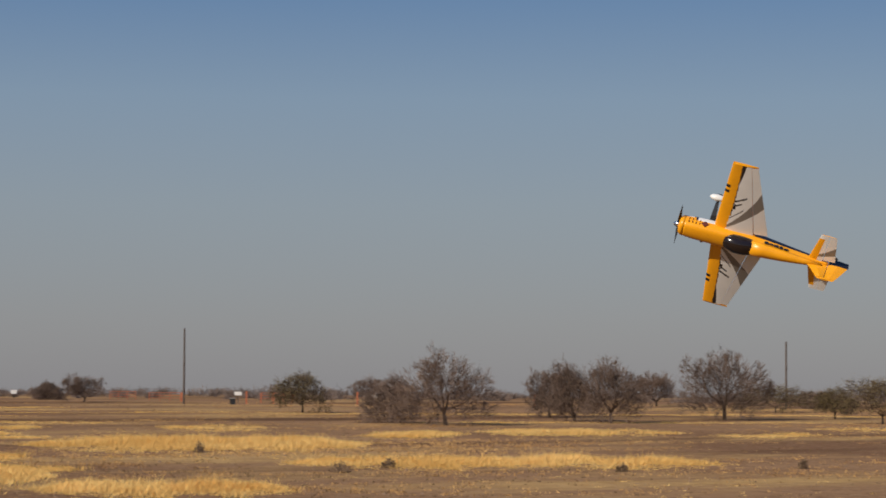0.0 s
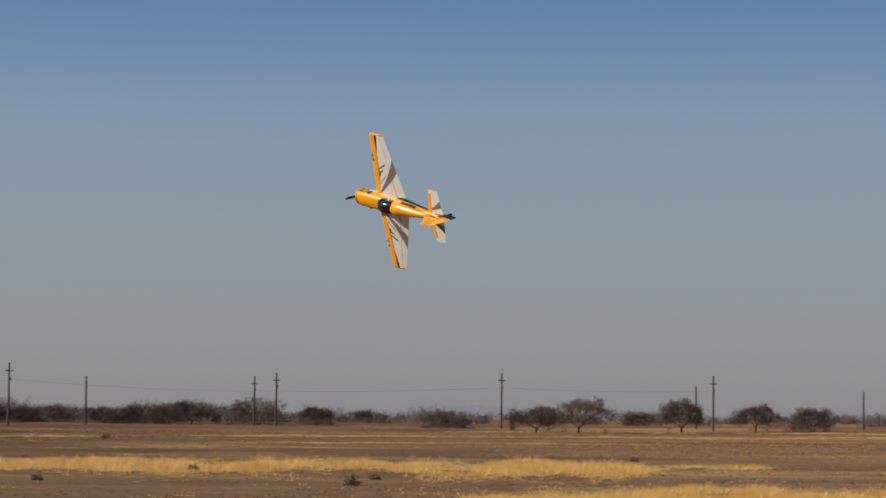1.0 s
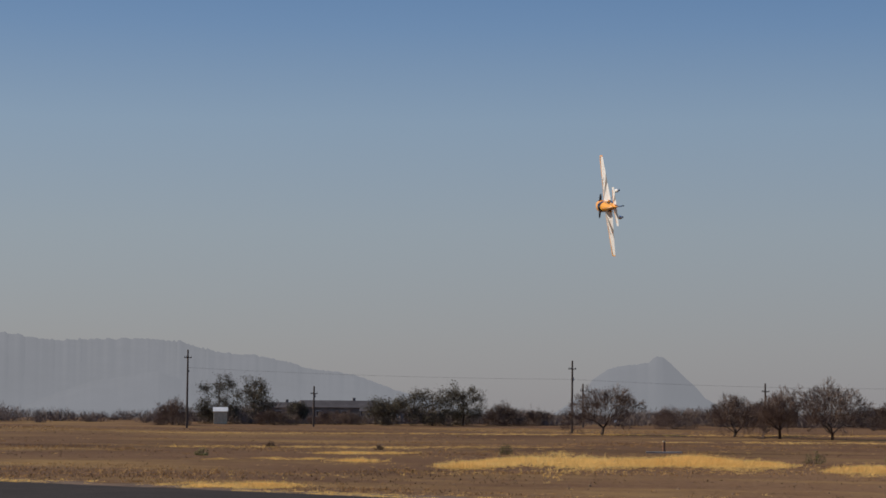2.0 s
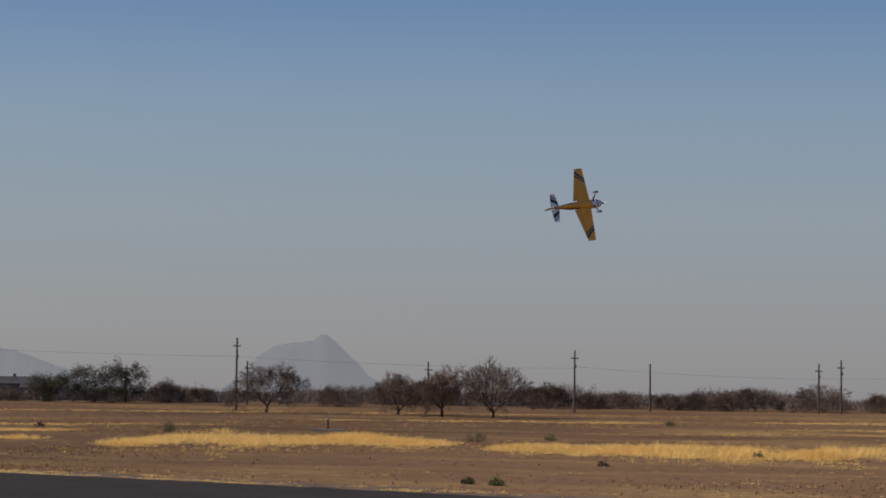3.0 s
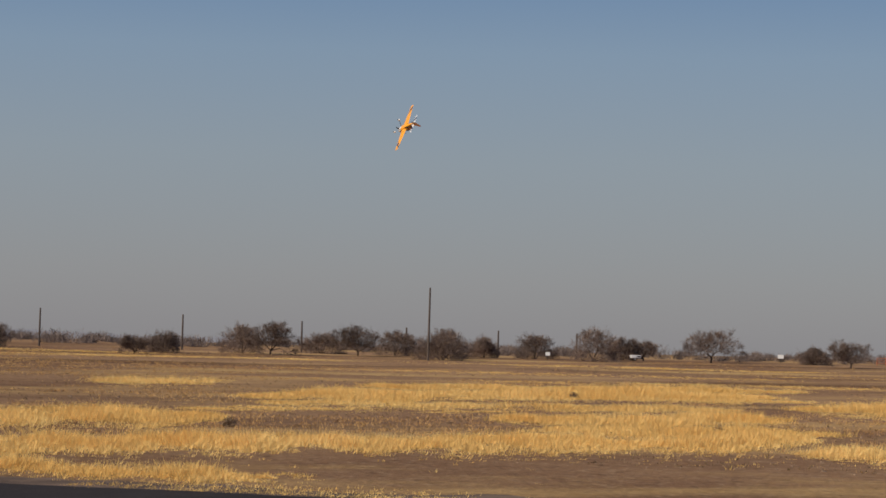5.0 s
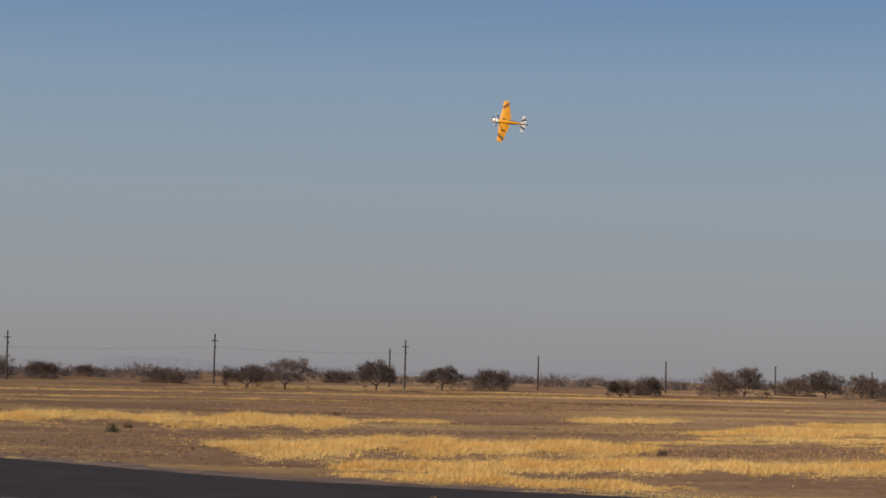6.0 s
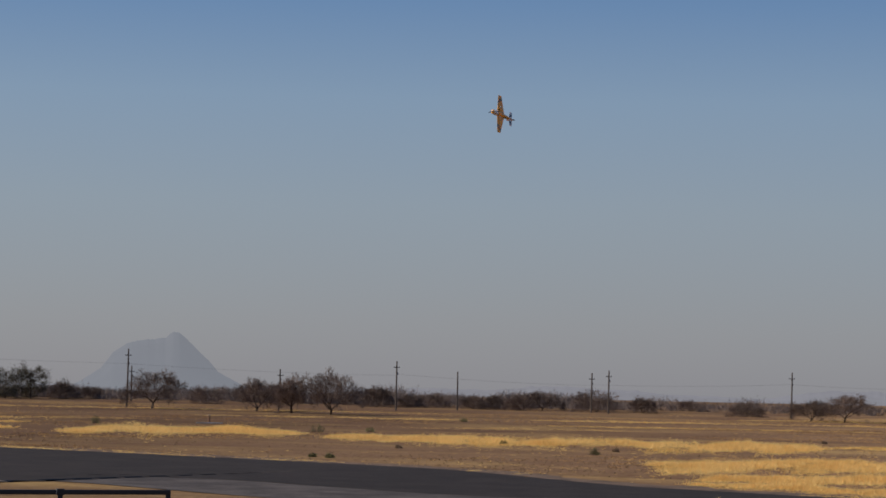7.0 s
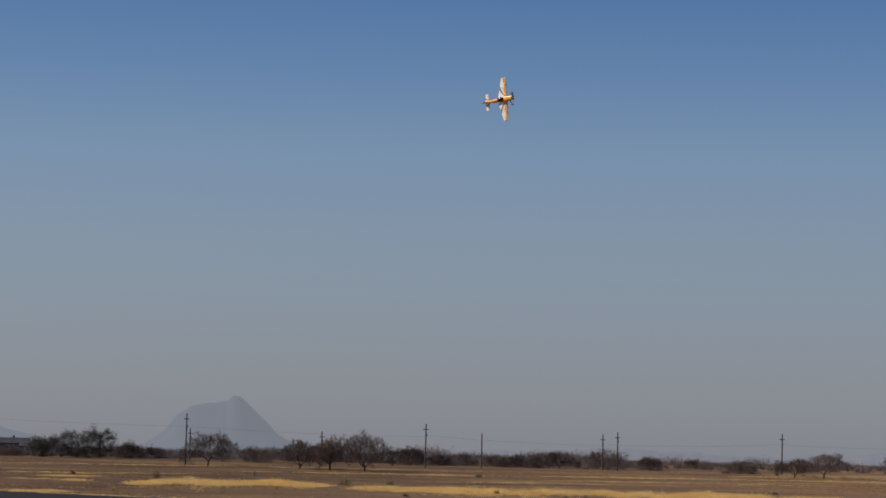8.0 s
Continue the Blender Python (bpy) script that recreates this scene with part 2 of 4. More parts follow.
YELLOW = material("yellow_film", (0.86, 0.355, 0.006), 0.33, vary=0.08, scale=3, coat=0.12)
WHITE = material("white_film", (0.78, 0.76, 0.72), 0.35, vary=0.06, scale=3, coat=0.3)
GREY = material("grey_film", (0.20, 0.175, 0.15), 0.35, vary=0.1, scale=3, coat=0.3)
BLACK = material("black_film", (0.018, 0.015, 0.016), 0.3, vary=0.2, scale=3, coat=0.4)
CANOPY = material("smoked_canopy", (0.016, 0.010, 0.009), 0.16, vary=0.1, scale=3, coat=0.3)
CHROME = material("polished_spinner", (0.75, 0.75, 0.76), 0.18, metal=1.0, vary=0.05)
CARBON = material("carbon", (0.02, 0.02, 0.022), 0.4, vary=0.2)
RUBBER = material("rubber", (0.025, 0.024, 0.024), 0.9, vary=0.2)
RED = material("dark_red_film", (0.13, 0.03, 0.015), 0.35, vary=0.2)
RAIL = material("black_rail", (0.012, 0.011, 0.011), 0.55, vary=0.3, scale=2)
ORANGE = material("faded_orange", (0.42, 0.13, 0.06), 0.8, vary=0.3)
PLASTER = material("house_wall", (0.22, 0.19, 0.17), 0.9, vary=0.3, scale=0.6)
ROOF = material("house_roof", (0.085, 0.075, 0.075), 0.9, vary=0.3, scale=0.6)
PALE = material("pale_paint", (0.74, 0.72, 0.68), 0.6, vary=0.12)
TAN = material("tan_panel", (0.52, 0.44, 0.30), 0.7, vary=0.2)
GLASS_DARK = material("dark_window", (0.02, 0.022, 0.025), 0.1)
RUST = material("rusty_post", (0.23, 0.12, 0.07), 0.9, vary=0.4, scale=6)
# near-black rock whose emission colour stands in for the haze of distance
ROCK = haze_glow_material("haze_glow_rock", (0.026, 0.027, 0.031), (0.50, 0.515, 0.555), 0.400)
ROCK_FAR = haze_glow_material("far_haze_glow_rock", (0.05, 0.05, 0.055), (0.52, 0.505, 0.535), 0.385)


# ---- tools ----
def part(name, bm, mats, parent=None, label="", smooth=False):
    me = bpy.data.meshes.new(name)
    bm.to_mesh(me)
    bm.free()
    return mesh_part(name, me, mats, parent, label, smooth)


def mesh_part(name, me, mats, parent=None, label="", smooth=False):
    for m in mats if isinstance(mats, (list, tuple)) else [mats]:
        me.materials.append(m)
    if smooth:
        me.polygons.foreach_set("use_smooth", [True] * len(me.polygons))
    ob = new(name, me)
    ob.parent = parent
    return tagged(ob, label)


def thing(name, m, label, category, group="", kind=""):
    e = new(name)
    e.empty_display_size = 0.3
    e.matrix_world = m
    return tagged(e, label, category, group, kind)


def box(bm, x0, x1, y0, y1, z0, z1, bevel=0.0):
    r = bmesh.ops.create_cube(bm, size=1, matrix=Matrix.Translation(((x0 + x1) / 2, (y0 + y1) / 2, (z0 + z1) / 2)) @ Matrix.Diagonal((x1 - x0, y1 - y0, z1 - z0, 1)))
    if bevel:
        bmesh.ops.bevel(bm, geom=list({e for v in r["verts"] for e in v.link_edges}), offset=bevel, segments=2, affect="EDGES", profile=0.5)
    return bm


def boxed(*a):
    return box(bmesh.new(), *a)


def rod(bm, a, b, r0, r1, sides=10):
    a, b = Vector(a), Vector(b)
    d = b - a
    bmesh.ops.create_cone(bm, cap_ends=True, segments=sides, radius1=r0, radius2=r1, depth=d.length,
                          matrix=Matrix.Translation((a + b) / 2) @ d.to_track_quat("Z", "Y").to_matrix().to_4x4())
    return bm


def loft(rings, caps=True):
    """A skin over rings of equal length."""
    bm = bmesh.new()
    vs = [[bm.verts.new(p) for p in ring] for ring in rings]
    k = len(vs[0])
    for a, b in zip(vs, vs[1:]):
        for i in range(k):
            bm.faces.new((a[i], a[(i + 1) % k], b[(i + 1) % k], b[i]))
    if caps:
        bm.faces.new(vs[0][::-1])
        bm.faces.new(vs[-1])
    bmesh.ops.recalc_face_normals(bm, faces=bm.faces)
    return bm


def tubes(name, segs):
    """One mesh of three-sided tapered sticks from (a, b, ra, rb)."""
    s = np.array([[*a, *b, ra, rb] for a, b, ra, rb in segs])
    a, b = s[:, 0:3], s[:, 3:6]
    d = b - a
    d /= np.linalg.norm(d, axis=1)[:, None] + 1e-9
    ref = np.where(np.abs(d[:, 2:3]) < 0.9, np.array([[0, 0, 1.0]]), np.array([[1.0, 0, 0]]))
    u = np.cross(d, ref)
    u /= np.linalg.norm(u, axis=1)[:, None]
    v = np.cross(d, u)
    verts = np.empty((len(s), 6, 3))
    for k in range(3):
        w = u * math.cos(k * 2.0944) + v * math.sin(k * 2.0944)
        verts[:, k] = a + w * s[:, 6:7]
        verts[:, 3 + k] = b + w * s[:, 7:8]
    base = (np.arange(len(s)) * 6)[:, None]
    faces = np.concatenate([base + np.array([[k, (k + 1) % 3, 3 + (k + 1) % 3, 3 + k]]) for k in range(3)], axis=0)
    me = bpy.data.meshes.new(name)
    me.from_pydata(verts.reshape(-1, 3).tolist(), [], faces.tolist())
    return me


def sticks(name, segs, rng):
    """One mesh of flat tapered twigs from (a, b, ra, rb), each turned its own way."""
    s = np.array([[*a, *b, ra, rb] for a, b, ra, rb in segs])
    a, b = s[:, 0:3], s[:, 3:6]
    side = np.cross(b - a, rng.normal(size=a.shape))
    side /= np.linalg.norm(side, axis=1)[:, None] + 1e-9
    verts = np.stack([a - side * s[:, 6:7], a + side * s[:, 6:7], b + side * s[:, 7:8], b - side * s[:, 7:8]], axis=1).reshape(-1, 3)
    me = bpy.data.meshes.new(name)
    me.from_pydata(verts.tolist(), [], np.arange(4 * len(s)).reshape(-1, 4).tolist())
    return me


def slivers(name, centres, ways, length, width, rng):
    """One mesh of long thin single-faced twigs that point along ways."""
    c, d = np.array(centres), np.array(ways)
    k = len(c)
    d = d / (np.linalg.norm(d, axis=1)[:, None] + 1e-9) + rng.normal(size=(k, 3)) * 0.45
    d /= np.linalg.norm(d, axis=1)[:, None]
    side = np.cross(d, rng.normal(size=(k, 3)))
    side *= width * rng.uniform(0.6, 1.3, (k, 1)) / (np.linalg.norm(side, axis=1)[:, None] + 1e-9)
    run = d * length * rng.uniform(0.5, 1.4, (k, 1))
    verts = np.stack([c - run * 0.5 - side * 0.5, c - run * 0.5 + side * 0.5, c + run * 0.5], axis=1).reshape(-1, 3)
    me = bpy.data.meshes.new(name)
    me.from_pydata(verts.tolist(), [], np.arange(3 * k).reshape(-1, 3).tolist())
    return me


def flakes(name, centres, size, rng, flat=1.0):
    """One mesh of small bent leaf triangles round the centres."""
    c = np.array(centres)
    k = len(c)
    a, b = rng.normal(size=(k, 3)), rng.normal(size=(k, 3))
    a[:, 2] *= flat
    b[:, 2] *= flat
    sz = size * rng.uniform(0.5, 1.3, (k, 1))
    a *= sz / np.linalg.norm(a, axis=1)[:, None]
    b *= sz / np.linalg.norm(b, axis=1)[:, None]
    verts = np.stack([c - a * 0.5, c + a * 0.5, c + b], axis=1).reshape(-1, 3)
    me = bpy.data.meshes.new(name)
    me.from_pydata(verts.tolist(), [], np.arange(3 * k).reshape(-1, 3).tolist())
    return me


SLOPE, RIM = 0.014184, 330.0


def ground_z(x, y):
    return SLOPE * min(math.hypot(x, y), RIM)


def spot(heading, dist, sink=0.0):
    h = radians(heading)
    x, y = dist * math.sin(h), dist * math.cos(h)
    return Vector((x, y, ground_z(x, y) - sink))


def at(heading, dist, turn=0.0, sink=0.0):
    p = spot(heading, dist, sink)
    return pose(p.x, p.y, p.z, 0, 0, -heading + turn)


# ---- ground ----
def build_ground():
    radii = [0, 15, 30, 40, 50, 60, 70, 80, 90, 100, 112, 125, 140, 155, 170, 190, 210, 235, 260, 290, 330, 380, 500, 900, 1800, 4900]
    n = 96
    verts, faces = [(0, 0, 0)], []
    for r in radii[1:]:
        for k in range(n):
            a = 2 * math.pi * k / n
            x, y = r * math.sin(a), r * math.cos(a)
            z = ground_z(x, y)
            if 118 < r < 330:
                z += 0.06 * noise.noise((x * 0.05, y * 0.05, 0))
            verts.append((x, y, z))
    for k in range(n):
        faces.append((0, 1 + (k + 1) % n, 1 + k))
    for i in range(len(radii) - 2):
        o, p = 1 + i * n, 1 + (i + 1) * n
        for k in range(n):
            faces.append((o + k, o + (k + 1) % n, p + (k + 1) % n, p + k))
    me = bpy.data.meshes.new("ground")
    me.from_pydata(verts, [], faces)
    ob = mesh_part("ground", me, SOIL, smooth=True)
    tagged(ob, "dusty brown desert ground with straw litter", "ground", kind="structure")


def ease(a, b, x):
    f = max(0.0, min(1.0, (x - a) / (b - a)))
    return f * f * (3 - 2 * f)


# the paved strip runs across the view in a slight curve; its far edge is this line
def edge_y(x):
    c = max(-75.0, min(45.0, x))
    return 75.0 - 8.2 * ease(-15, 3, x) - 0.5 * c - 0.0028 * c * c + (-0.5 - 0.0056 * c) * (x - c)


def strip_point(along, across):
    """A point by metres along x and metres from the strip's far edge towards the viewer."""
    k = edge_y(along + 0.5) - edge_y(along - 0.5)
    n = Vector((k, -1.0)).normalized()
    return Vector((along, edge_y(along))) + n * across


def sheet(name, a0, a1, c0, c1, lift, mat, label, category, ragged=0.0, step=2.0):
    verts, faces = [], []
    m = int((a1 - a0) / step) + 1
    k = max(2, int(abs(c1 - c0) / 1.5) + 1)
    for i in range(m):
        al = a0 + (a1 - a0) * i / (m - 1)
        for j in range(k):
            ac = c0 + (c1 - c0) * j / (k - 1)
            if ac > 1:
                ac -= (3.9 * max(0.0, min(1.0, (al - 1) / 7)) + 8.2 * ease(-15, 3, al) - 8.7 * ease(-4, -18, al)) * min(1.0, ac / 24)
            if ragged and j in (0, k - 1):
                ac += ragged * noise.noise((al * 0.35, ac, 3.0)) + ragged * 0.5 * noise.noise((al * 1.6, ac, 8.0))
            p = strip_point(al, ac)
            verts.append((p.x, p.y, ground_z(p.x, p.y) + lift))
    for i in range(m - 1):
        for j in range(k - 1):
            o = i * k + j
            faces.append((o, o + 1, o + k + 1, o + k))
    me = bpy.data.meshes.new(name)
    me.from_pydata(verts, [], faces)
    ob = mesh_part(name, me, mat, smooth=True)
    return tagged(ob, label, category, kind="structure")


build_ground()
sheet("runway", -150, 110, 0, 24.0, 0.03, ASPHALT, "dark grey asphalt model-aircraft runway", "runway", 0.25, 1.0)
sheet("gravel_verge", -150, 110, -2.6, 0.3, 0.02, GRAVEL, "brown gravel verge along the runway", "verge", 1.5, 0.5)
sheet("gravel_apron", -150, 110, 24.05, 34, 0.025, APRON, "grey gravel apron beside the runway", "apron", 0.3, 2.0)
sheet("pale_shoulder", 5, 60, 24.0, 27.2, 0.06, SHOULDER, "pale dusty shoulder with dark weeds beside the runway", "shoulder", 0.6, 0.5)


# ---- mountains ----
def mountain(name, h0, h1, dist, deep, peaks, mat, label, rough=1.0, seed=0.0):
    """A rocky ridge between two headings; peaks are (heading, metres high) along its crest."""
    n, k = int((h1 - h0) * 20), 14
    verts, faces = [], []
    for i in range(n + 1):
        h = h0 + (h1 - h0) * i / n
        top = float(np.interp(h, [q[0] for q in peaks], [q[1] for q in peaks]))
        top *= 1 + rough * (0.05 * noise.noise((h * 2.3, seed, 0)) + 0.06 * noise.noise((h * 6.0, seed, 4)) + 0.06 * noise.noise((h * 17.0, seed, 7)))
        edge = min(1.0, (h - h0) / 0.8, (h1 - h) / 0.8)
        for j in range(k + 1):
            f = j / k
            d = dist + deep * f
            rise = math.sin(min(1.0, f * 1.25) * math.pi / 2) ** 1.3 if f < 0.8 else 1.0 - (f - 0.8) * 1.5
            x, y = d * math.sin(radians(h)), d * math.cos(radians(h))
            z = top * rise * max(edge, 0.0)
            z *= 1 + 0.22 * rough * noise.fractal((x * 0.009, y * 0.009, seed), 0.8, 2.1, 6) * (0.25 + 0.75 * (1 - f * 0.7))
            z += dist * 0.0007 * rough * noise.noise((x * 0.05, y * 0.05, seed))
            verts.append((x, y, max(z, 0) + 3.0))
    for i in range(n):
        for j in range(k):
            o = i * (k + 1) + j
            faces.append((o, o + k + 1, o + k + 2, o + 1))
    me = bpy.data.meshes.new(name)
    me.from_pydata(verts, [], faces)
    ob = mesh_part(name, me, mat, smooth=True)
    tagged(ob, label, "mountain", kind="structure")


mountain("mountain", -46, -21.0, 1900, 350, [(-46, 48), (-40, 78), (-35, 82), (-32, 69), (-29.6, 74), (-28.4, 62), (-27.2, 58), (-26.2, 47), (-25.2, 41), (-24.2, 28), (-22.8, 15), (-21, 0)], ROCK, "blue-grey mountain range on the horizon with haze painted in as glow", 0.45, 1)
mountain("mountain", -34, -27.6, 1500, 150, [(-34, 0), (-31.5, 26), (-29.9, 34), (-29.2, 26), (-28.5, 14), (-27.6, 0)], ROCK, "grey foothill before the range with haze painted in as glow", 0.45, 5)
mountain("mountain", -21.2, -14.6, 820, 90, [(-21.2, 0.0), (-20.3, 5.2), (-19.75, 10.9), (-19.45, 17.2), (-19.1, 20.9), (-18.75, 22.3), (-18.4, 22.7), (-18.12, 23.7), (-17.98, 25.6), (-17.78, 25.8), (-17.55, 22.8), (-17.25, 18.4), (-17.0, 14.9), (-16.75, 10.3), (-16.2, 5.8), (-15.4, 2.3), (-14.6, 0.0)], ROCK, "blue-grey butte on the horizon with haze painted in as glow", 0.3, 9)
mountain("mountain", -23, 16, 4150, 400, [(-23, 8), (-14, 14), (-10, 16), (-8.4, 25), (-7, 22), (-5.6, 13), (-3.2, 10), (-1.8, 26), (-0.4, 27), (1.0, 13), (2.8, 17), (5, 10), (8.5, 18), (11, 10), (13, 11), (16, 0)], ROCK_FAR, "low hills on the horizon, very faint from haze painted in as glow", 1.0, 13)


# ---- trees ----
def grow(rng, segs, twigs, p, d, length, radius, depth, spread, droop, kids):
    """Branch by branch from p along d; the last levels go into twigs."""
    steps = 3 if depth > 1 else 2
    r = radius
    for s in range(steps):
        d = (d + rng.normal(size=3) * 0.16 + np.array([0, 0, droop])).astype(float)
        d /= np.linalg.norm(d)
        q = p + d * length / steps
        r2 = r * 0.84
        (segs if depth > 2 else twigs).append((p, q, r, r2))
        p, r = q, r2
    if depth == 0:
        return
    for k in range(kids if depth > 1 else kids + 1):
        e = d + rng.normal(size=3) * spread
        e /= np.linalg.norm(e)
        grow(rng, segs, twigs, p, e, length * rng.uniform(0.62, 0.88), r * 0.72, depth - 1, spread, droop, kids)


def fit_segs(lists, height, width, floor):
    """Scale the sticks of a plant to its height and width, with its foot on the ground."""
    pts = np.array([s[1] for l in lists for s in l])
    lo, hi = np.percentile(pts, 3, axis=0), np.percentile(pts, 97, axis=0)
    sx = width / max(hi[0] - lo[0], 0.1)
    sy = width / max(hi[1] - lo[1], 0.1)
    sz = height / hi[2]
    k = np.array([sx, sy, sz])
    out = []
    for l in lists:
        out.append([(np.maximum(a * k, floor), np.maximum(b * k, floor), ra, rb) for a, b, ra, rb in l])
    return out


FLOOR = np.array([-99, -99, 0.0])


def dome(rng, height, width, low, count, fine, seed):
    """Fine outer twigs that fill a rounded crown in uneven clumps."""
    out = []
    zc = height * low
    tries = 0
    while len(out) < count and tries < count * 6:
        tries += 1
        d = rng.normal(size=3)
        d /= np.linalg.norm(d)
        if d[2] < -0.25:
            continue
        f = 0.35 + 0.65 * rng.uniform() ** 0.6
        lump = 1 + 0.14 * noise.noise((d[0] * 2.2, d[1] * 2.2, d[2] * 2.2 + seed))
        p = np.array([d[0] * width * 0.47 * f * lump, d[1] * width * 0.47 * f * lump, zc + d[2] * f * lump * (height - zc) * 0.93])
        if low > 0.38:
            p[:2] *= min(1.0, 0.45 + 0.85 * p[2] / height)
        q = p * (4.2 / width)
        if noise.noise((q[0], q[1], q[2] + seed * 3.1)) < -0.27 or p[2] < 0.03:
            continue
        e = p * np.array([1, 1, 0.9]) + np.array([0, 0, height * 0.12]) + rng.normal(size=3) * width * 0.16
        e /= np.linalg.norm(e)
        n = height * rng.uniform(0.05, 0.12)
        out.append((p - e * n * 0.5, p + e * n * 0.5, fine * 0.85, fine * 0.35))
    return out


TREE_LABELS = {
    "b": ("bare_tree", "bare brown mesquite tree with a short dark trunk", "tree"),
    "s": ("desert_shrub", "dense brown leafless desert shrub on the dry field", "shrub"),
    "o": ("olive_tree", "low olive-brown tree with sparse hanging foliage", "tree"),
    "c": ("evergreen_tree", "dark evergreen tree beside the houses", "tree"),
}


def tree(heading, dist, height, width, kind, seed):
    width *= 1.28 if kind == "b" and dist > 215 else 1.12
    height *= 1.05 if kind == "b" else 1.0
    rng = np.random.default_rng(seed)
    name, label, cat = TREE_LABELS[kind]
    segs, twigs, leaves = [], [], []
    thick = 0.034 * height / 3.5 + 0.012
    if kind == "b":
        trunk = np.array([0, 0, 0.16])
        lean = rng.normal(size=3) * 0.12
        segs.append((np.zeros(3), trunk + lean * 0.3, thick * 3.0, thick * 2.4))
        for k in range(rng.integers(4, 6)):
            a = k * 2 * math.pi / 4.5 + rng.uniform(0, 0.7)
            d = np.array([math.cos(a) * 0.75, math.sin(a) * 0.75, rng.uniform(0.45, 0.95)])
            grow(rng, segs, twigs, trunk + lean * 0.3, d / np.linalg.norm(d), 0.34, thick * 1.7, 5, 0.40, 0.03, 3 if k < 3 else 2)
        for k in range(7 if dist < 215 else 2):
            a = rng.uniform(0, 6.28)
            d = np.array([math.cos(a), math.sin(a), -0.05 if dist < 215 else 0.25])
            grow(rng, segs, twigs, trunk * 1.3 + d * 0.2, d, 0.22, thick * 0.6, 2, 0.5, -0.06, 3)
    elif kind in "so":
        for k in range(11 if kind == "s" else 9):
            a = rng.uniform(0, 6.28)
            lay = rng.uniform(0.15, 1.0)
            d = np.array([math.cos(a) * lay, math.sin(a) * lay, 0.75])
            foot = d * 0.05 * np.array([1, 1, 0]) if kind == "s" else np.array([0, 0, 0.22])
            if kind == "o" and k == 0:
                segs.append((np.zeros(3), foot, thick * 2.6, thick * 1.9))
            grow(rng, segs, twigs, foot, d / np.linalg.norm(d), 0.33, thick * 0.9, 4, 0.42, 0.0, 3)
    else:
        segs.append((np.zeros(3), np.array([0, 0, 0.9]), thick * 2.4, thick * 0.8))
        for k in range(26):
            z = rng.uniform(0.06, 0.95)
            a = rng.uniform(0, 6.28)
            d = np.array([math.cos(a), math.sin(a), rng.uniform(-0.1, 0.6)])
            reach = (0.33 + 0.2 * math.sin(z * 3.1)) * rng.uniform(0.7, 1.15)
            grow(rng, segs, twigs, np.array([0, 0, z * 0.8]), d / np.linalg.norm(d), reach * 0.55, thick * 0.7, 2, 0.5, 0.02, 3)
    segs, twigs = fit_segs([segs, twigs], height * 0.94, width * 0.9, FLOOR)
    fine = 0.009 + 0.0019 * height
    if kind in "bso":
        twigs += dome(rng, height, width, {"b": 0.28 if dist < 215 else 0.40, "s": 0.10, "o": 0.36}[kind], int(420 + 380 * height) if kind == "b" else int(420 + 330 * height), fine, seed)
    twigs = [(a, b, max(ra * 0.6, fine), max(rb * 0.6, fine * 0.6)) for a, b, ra, rb in twigs]
    root = thing(name, at(heading, dist, rng.uniform(0, 360), 0.05), label, cat, "trees and shrubs of the field")
    mesh_part("trunk", tubes("trunk", segs), BARK, root)
    ends = np.array([s[1] for s in twigs])
    if kind in "sb":
        mesh_part("crown", sticks("crown", twigs, rng), TWIG if kind == "b" else BRUSH, root)
        # the finest twigs, all round the ends of the branches
        k = 5200 if kind == "s" else 5600
        pts = ends[rng.integers(0, len(ends), k)] + rng.normal(size=(k, 3)) * (0.13 if kind == "s" else 0.12)
        pts[:, 2] = np.maximum(pts[:, 2], 0.05)
        ways = pts * np.array([1, 1, 0.8]) + np.array([0, 0, height * 0.15])
        mesh_part("twig_mass", slivers("twig_mass", pts, ways, 0.34, 0.030 if kind == "s" else 0.023, rng), BRUSH if kind == "s" else TWIG, root)
    else:
        k = 9000 if kind == "o" else 11000
        mesh_part("limb_frame", sticks("limb_frame", twigs, rng), BARK, root)
        pts = ends[rng.integers(0, len(ends), k)] + rng.normal(size=(k, 3)) * (0.13 if kind == "o" else 0.24)
        pts[:, 2] = np.maximum(pts[:, 2], 0.05)
        mesh_part("crown", flakes("crown", pts, 0.075 if kind == "o" else 0.13, rng), OLIVE if kind == "o" else EVERGREEN, root)
    return root


tree(-29.54, 274, 2.9, 3.9, "s", 1)
tree(-28.46, 288, 5.5, 4.4, "c", 2)
tree(-27.61, 291, 5.4, 3.9, "c", 3)
tree(-27.10, 280, 1.7, 4.7, "s", 4)
tree(-26.56, 294, 2.4, 1.8, "c", 5)
tree(-25.60, 285, 1.7, 5.4, "s", 6)
tree(-24.38, 281, 3.3, 4.1, "c", 7)
tree(-23.31, 280, 4.2, 4.8, "c", 8)
tree(-22.58, 283, 4.6, 4.2, "c", 9)
tree(-21.52, 286, 2.6, 4.2, "s", 10)
tree(-20.77, 289, 1.8, 3.6, "s", 11)
tree(-19.23, 235, 4.6, 6.0, "b", 12)
tree(-17.44, 272, 2.4, 4.8, "s", 13)
tree(-16.07, 231, 3.9, 4.4, "b", 14)
tree(-15.39, 235, 3.2, 2.8, "b", 15)
tree(-14.98, 223, 4.4, 3.5, "b", 16)
tree(-13.76, 220, 5.0, 5.9, "b", 17)
tree(-12.63, 294, 2.4, 5.4, "s", 18)
tree(-12.41, 272, 2.9, 4.1, "s", 19)
tree(-11.46, 276, 1.8, 3.6, "s", 20)
tree(-10.64, 280, 2.0, 4.3, "s", 21)
